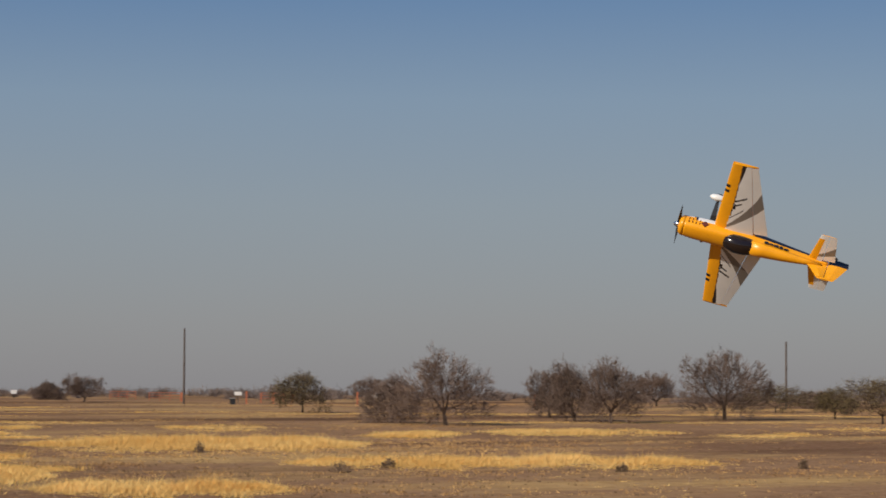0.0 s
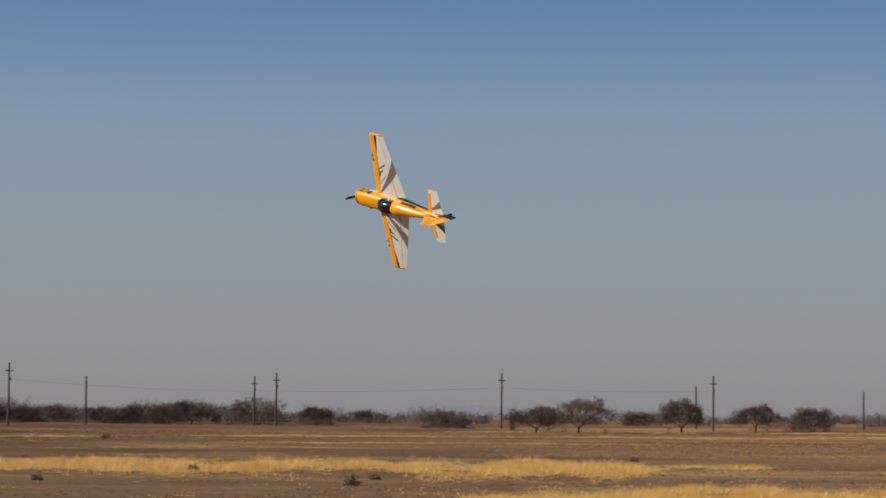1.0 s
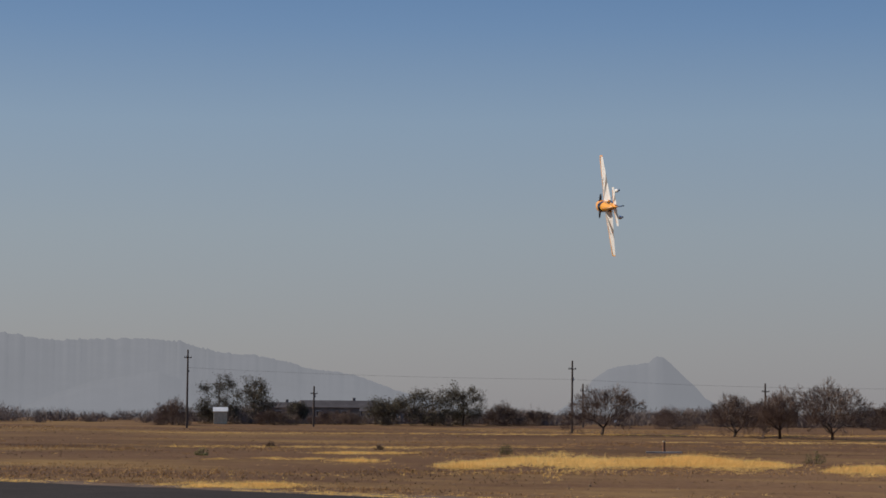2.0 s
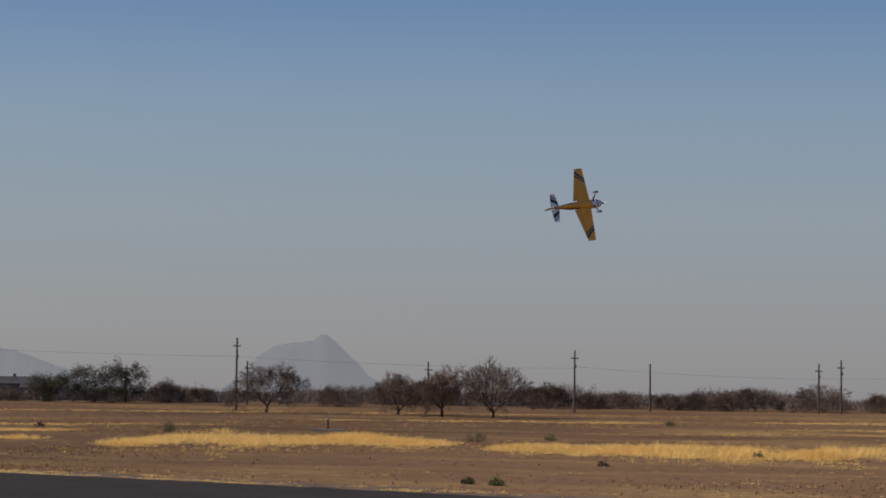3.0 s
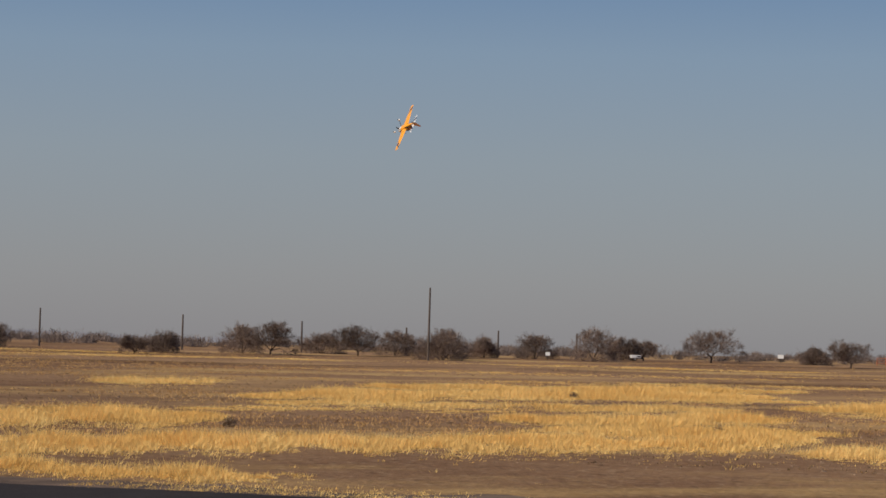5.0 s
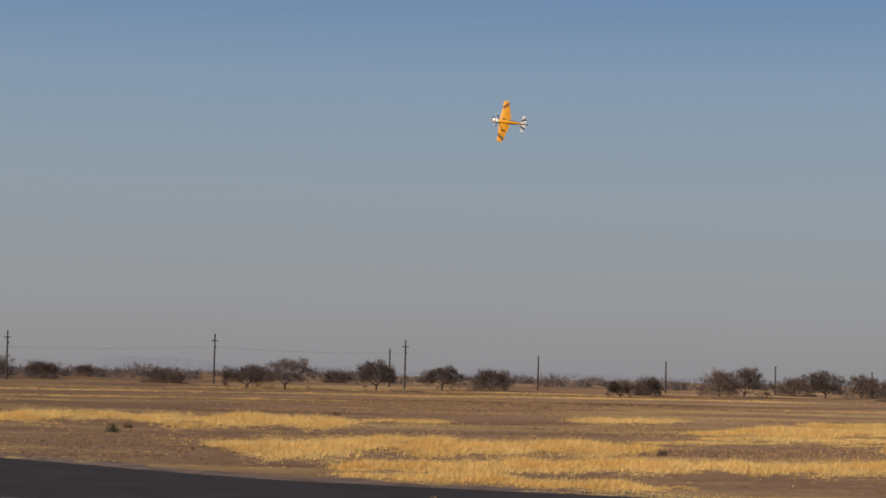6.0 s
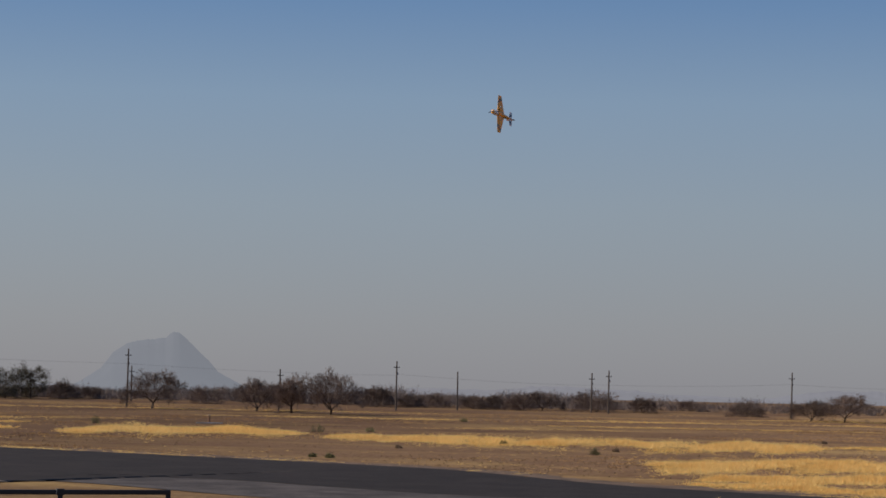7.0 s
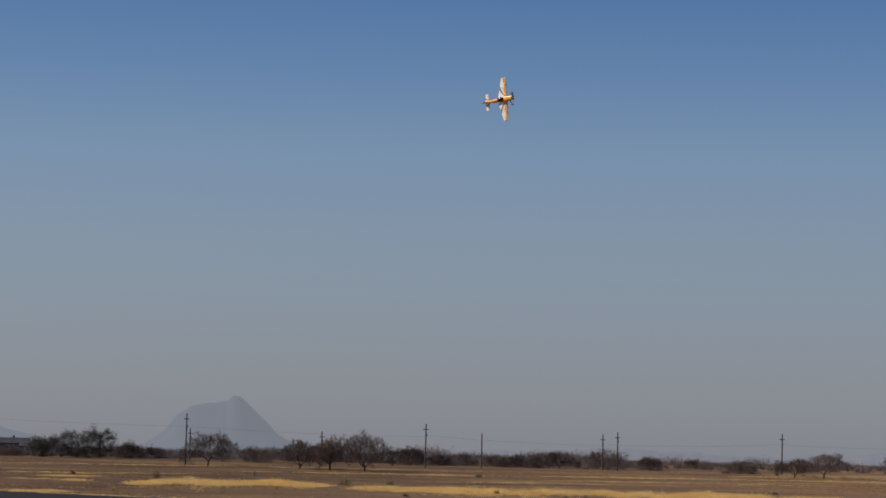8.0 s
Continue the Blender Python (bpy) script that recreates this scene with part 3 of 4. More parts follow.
tree(-9.53, 274, 1.9, 3.9, "s", 22)
tree(-8.95, 277, 2.0, 3.9, "s", 23)
tree(-8.00, 270, 2.3, 3.8, "s", 24)
tree(-7.46, 273, 2.6, 4.5, "b", 25)
tree(-5.83, 273, 3.1, 6.1, "s", 26)
tree(-4.45, 272, 2.1, 4.2, "s", 27)
tree(-3.19, 294, 1.5, 4.2, "s", 28)
tree(-1.31, 261, 1.9, 4.4, "s", 29)
tree(0.82, 241, 2.6, 4.1, "b", 30)
tree(1.86, 239, 3.4, 5.5, "b", 31)
tree(3.29, 287, 1.6, 3.5, "s", 32)
tree(4.34, 243, 3.4, 4.3, "b", 33)
tree(6.10, 252, 2.8, 3.8, "b", 34)
tree(7.42, 258, 2.6, 4.5, "s", 35)
tree(10.91, 240, 1.7, 2.4, "b", 36)
tree(11.61, 251, 2.2, 3.1, "s", 37)
tree(13.46, 259, 3.1, 4.3, "s", 38)
tree(14.15, 255, 3.4, 4.3, "b", 39)
tree(15.39, 269, 2.4, 4.6, "s", 40)
tree(16.27, 261, 3.2, 4.1, "b", 41)
tree(17.15, 267, 2.8, 4.7, "s", 42)
tree(18.30, 247, 3.0, 5.0, "s", 43)
tree(18.42, 259, 3.2, 3.9, "s", 44)
tree(19.30, 268, 2.4, 2.8, "s", 45)
tree(20.52, 271, 2.8, 4.5, "s", 46)
tree(21.94, 264, 3.7, 4.9, "s", 47)
tree(22.62, 277, 2.6, 3.0, "s", 48)
tree(23.16, 278, 2.4, 3.0, "b", 49)
tree(24.76, 275, 3.7, 6.2, "b", 50)
tree(27.20, 279, 1.8, 3.2, "s", 51)
tree(27.22, 281, 2.0, 2.9, "s", 52)
tree(28.08, 266, 2.8, 3.9, "b", 53)
tree(33.30, 217, 3.7, 4.5, "o", 54)
tree(35.10, 273, 2.8, 5.8, "b", 55)
tree(36.75, 178, 5.3, 7.4, "b", 56)
tree(35.42, 184, 3.6, 4.2, "s", 66)
tree(39.26, 206, 4.0, 3.6, "b", 57)
tree(39.87, 193, 4.6, 4.1, "b", 58)
tree(40.75, 188, 4.8, 4.9, "b", 59)
tree(41.83, 264, 3.6, 4.1, "b", 60)
tree(43.46, 202, 5.6, 7.4, "b", 61)
tree(44.67, 232, 2.8, 6.3, "o", 62)
tree(45.55, 257, 1.9, 3.6, "s", 63)
tree(46.07, 209, 2.7, 3.5, "o", 64)
tree(47.18, 191, 3.7, 6.8, "o", 65)


def far_scrub():
    """The belt of thorn scrub that closes the field: too many bushes to count."""
    rng = np.random.default_rng(77)
    segs, pts = [], []
    for i in range(1500):
        h = rng.uniform(-36, 54) if i % 5 < 3 else rng.uniform(-30, -5)
        d = rng.uniform(286, 345)
        dense = 1.0 if h < -9 else (0.85 if h < 8 else 0.68)
        hi = rng.uniform(0.8, 2.1) * dense * (1.18 if -24 < h < -6 else 1.0)
        hi *= 0.5 + 1.0 * max(0.0, 0.45 + noise.noise((h * 0.8, 3.3, 0)) + 0.5 * noise.noise((h * 2.7, 8.1, 0)))
        p = np.array(spot(h, d))
        wide = hi * rng.uniform(0.9, 1.9)
        for k in range(26):
            e = np.array([rng.normal() * wide * 0.45, rng.normal() * wide * 0.45, hi * rng.uniform(0.35, 0.85)])
            segs.append((p + e * np.array([0.35, 0.35, 0]), p + e, 0.022, 0.008))
            for m in range(6):
                f = rng.uniform(0.15, 1.0)
                pts.append(p + e * np.array([1, 1, f]) + rng.normal(size=3) * 0.20)
    ob = mesh_part("far_scrub", sticks("far_scrub", segs, rng), HAZED_BRUSH)
    tagged(ob, "belt of dark leafless thorn scrub beyond the field", "scrub", kind="stuff")
    pts = np.array(pts)
    ob2 = mesh_part("scrub_twigs", slivers("scrub_twigs", pts, np.tile((0.0, 0.0, 1.0), (len(pts), 1)), 0.50, 0.075, rng), HAZED_BRUSH)
    tagged(ob2, "brown twiggy mass of the far thorn scrub", "scrub", kind="stuff")


far_scrub()


# ---- poles and wires ----
POLE_TOPS = {}


def utility_pole(key, heading, dist, height, arms=1, seed=0):
    rng = np.random.default_rng(seed + 300)
    root = thing("utility_pole", at(heading, dist, rng.uniform(-12, 12)), "weathered wooden utility pole beyond the field", "utility pole", "power line poles")
    r = 0.125
    bm = rod(bmesh.new(), (0, 0, -0.2), (rng.uniform(-0.04, 0.04), 0, height), r, r * 0.7, 9)
    part("shaft", bm, WOOD, root)
    for k in range(arms):
        z = height - 0.85 - 0.42 * k
        part("crossarm", boxed(-0.40, 0.40, -0.17, -0.085, z - 0.045, z + 0.045, 0.01), WOOD, root)
        for x in (-0.34, -0.14, 0.34):
            part("insulator", rod(bmesh.new(), (x, -0.127, z + 0.04), (x, -0.127, z + 0.17), 0.035, 0.022, 8), GLASS_DARK, root)
    if arms:
        part("transformer" if seed % 3 == 0 else "bracket", rod(bmesh.new(), (0.13, 0, height * 0.72), (0.13, 0, height * 0.72 + (0.36 if seed % 3 == 0 else 0.16)), 0.07, 0.07, 10), CONCRETE if seed % 3 == 0 else WOOD, root)
    POLE_TOPS[key] = spot(heading, dist) + Vector((0, 0, height))


utility_pole("A", -11.79, 250, 6.6, 1, 0)
utility_pole("B", -9.97, 263, 5.3, 0, 1)
utility_pole("C", -5.96, 266, 5.5, 1, 2)
utility_pole("D", -5.43, 263, 5.9, 1, 3)
utility_pole("E", 0.00, 263, 6.1, 1, 4)
utility_pole("F", 5.09, 256, 5.9, 1, 5)
utility_pole("F2", 4.68, 266, 4.8, 0, 6)
utility_pole("G", 8.64, 270, 4.3, 0, 7)
utility_pole("H", 12.03, 270, 4.0, 0, 8)
utility_pole("I", 14.90, 274, 3.6, 0, 9)
utility_pole("J", 17.96, 243, 7.5, 0, 10)
utility_pole("J2", 17.42, 270, 3.2, 0, 11)
utility_pole("K", 30.45, 259, 8.2, 0, 12)
utility_pole("L", 44.92, 250, 7.1, 0, 13)
utility_pole("W", -29.22, 256, 8.4, 1, 14)
utility_pole("Y", -19.95, 243, 7.4, 1, 15)
utility_pole("Y2", -19.68, 277, 5.1, 1, 16)
utility_pole("Z", -15.32, 250, 5.2, 1, 17)
utility_pole("X", -26.18, 270, 4.6, 1, 18)
utility_pole("M", 19.64, 274, 3.1, 0, 19)
utility_pole("N", 21.54, 274, 3.0, 0, 20)


def power_line(a, b, drop, sag, radius=0.010):
    p, q = POLE_TOPS[a] - Vector((0, 0, drop)), POLE_TOPS[b] - Vector((0, 0, drop))
    segs = []
    prev = p
    for i in range(1, 19):
        f = i / 18
        c = p.lerp(q, f) - Vector((0, 0, sag * 4 * f * (1 - f)))
        segs.append((np.array(prev), np.array(c), radius, radius))
        prev = c
    ob = mesh_part("power_line", tubes("power_line", segs), WIRE)
    tagged(ob, "thin dark power line hanging between the poles", "power line", "power lines")


for a, b, drop in (("W", "Y", 1.9), ("Y", "A", 1.9), ("A", "C", 1.7), ("C", "E", 1.6), ("E", "F", 1.6)):
    power_line(a, b, drop, 0.25)


# ---- dry grass ----
def dry_grass():
    """Straw-coloured bunch grass in long drifts; each drift runs from one heading to another."""
    rng = np.random.default_rng(5)
    roots, heights = [], []

    def drift(h0, h1, d0, d1, deep, tall, thick=9.0):
        wide = abs(h1 - h0) * math.pi / 180 * (d0 + d1) / 2
        n = int(wide * deep * thick * 1.65)
        f = rng.uniform(0, 1, n)
        key = d0 * 0.37 + h0
        off = np.clip(rng.normal(0, 0.55, n), -1.7, 1.7)
        for a, o in zip(f, off):
            h = h0 + (h1 - h0) * a
            d = d0 + (d1 - d0) * a
            taper = min(1.0, 5 * a + 0.12, 5 * (1 - a) + 0.12)
            wave = 0.80 + 0.55 * noise.noise((h * 0.8, o * 1.2, d0 * 0.1)) + 0.25 * noise.noise((h * 3.1, o * 2.5, d0))
            if wave < 0.42:
                continue
            mid = deep * (0.42 * noise.noise((h * 0.55, key, 1.0)) + 0.16 * noise.noise((h * 2.0, key, 3.0)))
            half = deep * taper * (0.55 + 0.55 * noise.noise((h * 0.9, key, 9.0)))
            if half < deep * 0.12:
                continue
            if noise.noise((h * 0.45, o * 3.2, key)) < -0.18 or noise.noise((h * 2.2, o * 5.0, key + 60)) < -0.24 + 0.1 * abs(o):
                continue
            if rng.uniform() < 0.13:
                o = o * 1.6 + 0.5 * rng.normal()
            lift = 0.78 + 0.5 * noise.noise((h * 1.1, o * 4.0, key + 20)) + 0.3 * noise.noise((h * 6.0, o * 6.0, key + 40))
            p = spot(h + 0.25 * rng.normal(), d + mid + half * o + (0.3 + 0.06 * deep) * rng.normal())
            clump = 0.45 + noise.noise((p.x * 0.75, p.y * 0.75, 4.4)) + 0.5 * noise.noise((p.x * 2.1, p.y * 2.1, 9.1))
            if clump < 0.02:
                continue
            lift *= 0.62 + 0.75 * min(1.0, clump)
            roots.append(p)
            heights.append(1.15 * tall * lift * taper ** 0.4 * min(wave, 1.15) * (0.65 + 0.45 * rng.uniform()) * max(0.35, 1 - 0.42 * abs(o)))

    drift(-12.0, -2.9, 134, 137, 15.0, 0.53, 24.0)
    drift(-3.2, 3.7, 133, 136, 16.4, 0.53, 24.0)
    drift(4.1, 6.2, 141, 142, 7.9, 0.30, 24.0)
    drift(-1.1, 13.0, 94, 105, 14.0, 0.53, 42.0)
    drift(2.8, 16.3, 77, 85, 7.9, 0.53, 42.0)
    drift(3.0, 15.0, 71, 67, 4.5, 0.36, 42.0)
    drift(10.0, 13.0, 152, 158, 10.2, 0.35, 24.0)
    drift(13.4, 26.5, 131, 154, 13.5, 0.51, 24.0)
    drift(16.1, 27.0, 152, 166, 12.2, 0.41, 24.0)
    drift(19.6, 26.5, 108, 115, 11.5, 0.53, 42.0)
    drift(15.6, 23.0, 84, 89, 8.1, 0.51, 42.0)
    drift(22.9, 27.2, 91, 97, 9.1, 0.52, 42.0)
    drift(18.3, 22.8, 89, 91, 6.4, 0.38, 42.0)
    drift(26.9, 34.8, 133, 137, 18.2, 0.53, 24.0)
    drift(33.0, 43.3, 110, 113, 9.4, 0.45, 42.0)
    drift(27.0, 32.8, 86, 88, 7.8, 0.48, 42.0)
    drift(30.1, 32.3, 165, 167, 10.0, 0.32, 24.0)
    drift(35.1, 36.9, 154, 155, 10.8, 0.38, 24.0)
    drift(37.9, 42.2, 162, 160, 11.0, 0.37, 24.0)
    drift(43.4, 45.4, 157, 159, 7.5, 0.26, 24.0)
    drift(45.7, 48.5, 173, 174, 9.1, 0.28, 7.0)
    drift(-23.1, -14.7, 143, 148, 17.8, 0.53, 24.0)
    drift(-25.5, -24.8, 147, 147, 8.5, 0.31, 24.0)
    drift(-13.9, -8.6, 136, 139, 10.8, 0.42, 24.0)
    drift(-29.9, -26.5, 111, 112, 4.5, 0.22, 42.0)
    drift(14.0, 26.0, 120, 128, 8.4, 0.36, 24.0)
    drift(17.0, 27.0, 138, 146, 8.5, 0.32, 24.0)
    drift(20.0, 28.0, 98, 103, 6.7, 0.36, 42.0)
    drift(12.0, 20.0, 112, 118, 4.0, 0.19, 42.0)
    drift(18.0, 30.0, 172, 178, 6.5, 0.20, 7.0)
    drift(-31.0, -8.0, 232, 238, 7.5, 0.15, 7.0)
    drift(-18.0, -9.0, 205, 208, 6.4, 0.17, 7.0)
    drift(-8.0, 8.0, 214, 222, 7.2, 0.18, 7.0)
    drift(-2.0, 12.0, 240, 246, 8.9, 0.20, 7.0)
    drift(6.0, 28.0, 228, 236, 8.1, 0.19, 7.0)
    drift(14.0, 27.0, 196, 200, 7.1, 0.19, 7.0)
    drift(26.0, 48.0, 212, 220, 7.0, 0.18, 7.0)
    drift(-30.0, -20.0, 180, 184, 6.0, 0.18, 7.0)
    drift(-26.0, -24.0, 165, 167, 6.7, 0.22, 24.0)
    drift(-12.0, -4.0, 172, 176, 5.5, 0.17, 7.0)
    drift(-7.0, 4.0, 190, 194, 5.6, 0.16, 7.0)
    drift(-29.0, -26.0, 150, 152, 5.5, 0.20, 24.0)
    drift(36.0, 47.0, 186, 192, 6.5, 0.18, 7.0)
    # thin litter of single tufts over the whole field
    tries = 0
    while tries < 7000:
        tries += 1
        h, d = rng.uniform(-36, 54), 78 + 190 * rng.uniform() ** 1.3
        p = spot(h, d)
        if p.y < edge_y(p.x) + 0.8 or noise.noise((p.x * 0.045, p.y * 0.11, 2.0)) + 0.4 * noise.noise((p.x * 0.3, p.y * 0.4, 5.0)) < 0.15:
            continue
        roots.append(p)
        heights.append(rng.uniform(0.04, 0.12))
    # ragged fringe of short straw along the runway's verge
    for _ in range(9000):
        al, ac = rng.uniform(-75, 45), -abs(rng.normal(0.4, 1.3))
        if noise.noise((al * 0.10, 4.0, 1.0)) + 0.6 * noise.noise((al * 0.7, ac * 0.8, 2.0)) < 0.08 or -8 < al < 5:
            continue
        q = strip_point(al, ac - 0.15)
        roots.append(np.array((q.x, q.y, ground_z(q.x, q.y) + 0.01)))
        heights.append(rng.uniform(0.03, 0.12))
    k = len(roots)
    P, H = np.array(roots), np.array(heights)
    blades = 9
    verts = np.empty((k, blades, 3, 3))
    for b in range(blades):
        a = rng.uniform(0, 2 * math.pi, k)
        lean = rng.uniform(0.05, 0.85, k) * H
        r = rng.uniform(0, 0.2, k)
        foot = P + np.stack([np.cos(a) * r, np.sin(a) * r, -0.02 * np.ones(k)], axis=1)
        side = np.stack([-np.sin(a + 0.6), np.cos(a + 0.6), np.zeros(k)], axis=1) * (0.009 + 0.010 * rng.uniform(0, 1, k))[:, None]
        tip = foot + np.stack([np.cos(a) * lean + 0.10 * H, np.sin(a) * lean, H * rng.uniform(0.45, 1.15, k)], axis=1)
        verts[:, b, 0], verts[:, b, 1], verts[:, b, 2] = foot - side, foot + side, tip
    me = bpy.data.meshes.new("dry_grass")
    me.from_pydata(verts.reshape(-1, 3).tolist(), [], np.arange(k * blades * 3).reshape(-1, 3).tolist())
    ob = mesh_part("dry_grass", me, STRAW)
    tagged(ob, "drifts of dry straw-coloured bunch grass on the field", "dry grass", kind="stuff")


dry_grass()


def bush(heading, dist, height, width, green, seed):
    height, width = height * 1.12, width * 1.2
    rng = np.random.default_rng(seed + 900)
    root = thing("small_bush", at(heading, dist), "small grey-green desert bush on bare soil" if green else "small dry brown bush on bare soil", "bush", "small bushes of the field")
    segs, pts = [], []
    for k in range(46):
        d = rng.normal(size=3)
        d /= np.linalg.norm(d)
        d[2] = abs(d[2]) * 0.9 + 0.05
        e = d * np.array([width / 2, width / 2, height]) * rng.uniform(0.75, 1.05)
        foot = np.array([e[0] * 0.45, e[1] * 0.45, -0.03])
        segs.append((foot, e, 0.010, 0.004))
        for m in range(14):
            f = rng.uniform(0.35, 1.05)
            pts.append(foot + (e - foot) * f + rng.normal(size=3) * 0.045)
    mesh_part("stems", tubes("stems", segs), TWIG, root)
    pts = np.array(pts)
    pts[:, 2] = np.maximum(pts[:, 2], 0.02)
    mesh_part("leaves", flakes("leaves", pts, 0.062, rng), SAGE if green else DRY_BUSH, root)


bush(-3.58, 111, 0.55, 0.75, 1, 0)
bush(-3.03, 118, 0.35, 0.50, 0, 1)
bush(-21.54, 165, 0.75, 1.00, 1, 2)
bush(-14.16, 151, 0.75, 1.35, 1, 3)
bush(-12.36, 155, 0.50, 0.85, 1, 4)
bush(-13.63, 95, 0.36, 0.62, 1, 5)
bush(-14.33, 96, 0.28, 0.50, 1, 6)
bush(-11.09, 115, 0.30, 0.50, 0, 7)
bush(34.23, 101, 0.50, 0.80, 0, 8)
bush(35.38, 106, 0.45, 0.60, 0, 9)
bush(30.83, 122, 0.60, 0.45, 0, 10)
bush(45.32, 109, 0.45, 0.35, 0, 11)
bush(-28.86, 158, 0.50, 0.90, 1, 12)
bush(13.23, 96, 0.45, 0.50, 0, 13)
bush(-24.60, 175, 0.40, 0.60, 0, 14)
bush(-27.20, 182, 0.45, 0.70, 0, 15)
bush(-9.50, 200, 0.50, 0.80, 1, 16)
bush(-7.40, 128, 0.40, 0.60, 1, 17)
bush(41.00, 104, 0.35, 0.50, 0, 18)
bush(25.00, 101, 0.35, 0.40, 0, 19)
bush(3.20, 150, 0.30, 0.50, 0, 20)
bush(21.50, 140, 0.35, 0.50, 0, 21)


def stones():
    rng = np.random.default_rng(31)
    verts, faces = [], []
    for i in range(9000):
        h = rng.uniform(-34, 52)
        d = rng.uniform(76, 135) if i % 4 else rng.uniform(130, 230)
        p = spot(h, d)
        if p.y < edge_y(p.x) + 0.4:
            continue
        s = rng.uniform(0.018, 0.050) * (2.2 if rng.uniform() > 0.95 else 1)
        o = len(verts)
        for k in range(5):
            a = k * 1.2566 + rng.uniform(-0.3, 0.3)
            verts.append((p.x + math.cos(a) * s * rng.uniform(0.7, 1.4), p.y + math.sin(a) * s, p.z - 0.01))
        verts.append((p.x + rng.normal() * 0.2 * s, p.y, p.z + s * rng.uniform(0.6, 1.2)))
        faces += [(o + k, o + (k + 1) % 5, o + 5) for k in range(5)]
    me = bpy.data.meshes.new("stones")
    me.from_pydata(verts, [], faces)
    tagged(mesh_part("stones", me, STONE), "small dark stones scattered over the bare soil", "stones", kind="stuff")


stones()


def stubble():
    """Short dead weeds and litter that roughen the bare soil between the drifts."""
    rng = np.random.default_rng(64)
    pts = []
    while len(pts) < 26000:
        h, d = rng.uniform(-36, 52), 77 + 185 * rng.uniform() ** 1.2
        p = spot(h, d)
        if p.y < edge_y(p.x) + 1.5 or noise.noise((p.x * 0.07, p.y * 0.07, 6.0)) + 0.6 * noise.noise((p.x * 0.5, p.y * 0.5, 1.0)) < rng.uniform(-0.25, 0.35):
            continue
        for k in range(3):
            pts.append((p.x + rng.normal() * 0.08, p.y + rng.normal() * 0.08, p.z + 0.035))
    me = slivers("stubble", pts, np.tile((0.0, 0.0, 1.0), (len(pts), 1)), 0.13, 0.045, rng)
    tagged(mesh_part("stubble", me, STUBBLE), "short dead brown weeds scattered over the bare soil", "weeds", kind="stuff")


stubble()


def short_straw():
    """Ankle-high straw that covers the field in broad thin patches."""
    rng = np.random.default_rng(71)
    pts = []
    while len(pts) < 150000:
        h, d = rng.uniform(-36, 52), 84 + 190 * rng.uniform() ** 0.9
        p = spot(h, d)
        if p.y < edge_y(p.x) + 4:
            continue
        patch = noise.noise((p.x * 0.020, p.y * 0.045, 12.0)) + 0.55 * noise.noise((p.x * 0.09, p.y * 0.16, 3.0)) + 0.35 * noise.noise((p.x * 0.5, p.y * 0.5, 8.0))
        if patch < rng.uniform(0.02, 0.40):
            continue
        for k in range(5):
            pts.append((p.x + rng.normal() * 0.14, p.y + rng.normal() * 0.14, p.z + 0.045))
    me = slivers("short_straw", pts, np.tile((0.0, 0.0, 1.0), (len(pts), 1)), 0.15, 0.035, rng)
    tagged(mesh_part("short_straw", me, DULL_STRAW), "thin patches of short dull straw over the field", "dry grass", kind="stuff")


short_straw()


# ---- things on the field ----
def marker_post():
    root = thing("marker_post", at(-17.74, 172), "short rusty marker post on a pale concrete slab", "marker post")
    part("slab", boxed(-1.3, 1.3, -0.35, 0.35, -0.06, 0.10, 0.02), CONCRETE, root, "pale concrete slab")
    bm = rod(bmesh.new(), (0, 0, 0.1), (0, 0, 0.80), 0.12, 0.09, 12)
    part("post", bm, RUST, root)
    part("cap", rod(bmesh.new(), (0, 0, 0.80), (0, 0, 0.88), 0.11, 0.10, 12), TAN, root, "pale worn cap")


marker_post()


def house(heading, dist, turn, wide, deep, high, roof_high):
    root = thing("house", at(heading, dist, turn), "low brown house with a dark pitched roof behind the shrubs", "house", "houses beyond the field")
    t = 0.15
    part("wall", boxed(-wide / 2, wide / 2, -deep / 2, -deep / 2 + t, -0.2, high), PLASTER, root)
    part("wall", boxed(-wide / 2, wide / 2, deep / 2 - t, deep / 2, -0.2, high), PLASTER, root)
    part("wall", boxed(-wide / 2, -wide / 2 + t, -deep / 2 + t, deep / 2 - t, -0.2, high), PLASTER, root)
    part("wall", boxed(wide / 2 - t, wide / 2, -deep / 2 + t, deep / 2 - t, -0.2, high), PLASTER, root)
    w, d = wide / 2 + 0.3, deep / 2 + 0.3
    rings = [[(x, -d, high + 0.002), (x, d, high + 0.002), (x, 0.15, high + roof_high), (x, -0.15, high + roof_high)] for x in (-w, w)]
    roof = part("roof", loft(rings), ROOF, root)
    part("chimney", boxed(w * 0.4, w * 0.4 + 0.35, 0.1, 0.45, high + roof_high * 0.5, high + roof_high + 0.35), PLASTER, roof)
    for x in (-wide * 0.3, wide * 0.05, wide * 0.32):
        win = part("window", boxed(x - 0.4, x + 0.4, -deep / 2 - 0.03, -deep / 2 + 0.02, high * 0.4, high * 0.8), PALE, root, "pale window frame")
        part("pane", boxed(x - 0.34, x + 0.34, -deep / 2 - 0.04, -deep / 2 - 0.025, high * 0.44, high * 0.76), GLASS_DARK, win)


house(-25.6, 300, 8, 9.0, 5.0, 1.9, 0.9)
house(-24.5, 296, -6, 5.0, 4.0, 1.5, 0.8)
house(-27.1, 305, 4, 6.0, 4.0, 1.8, 0.7)


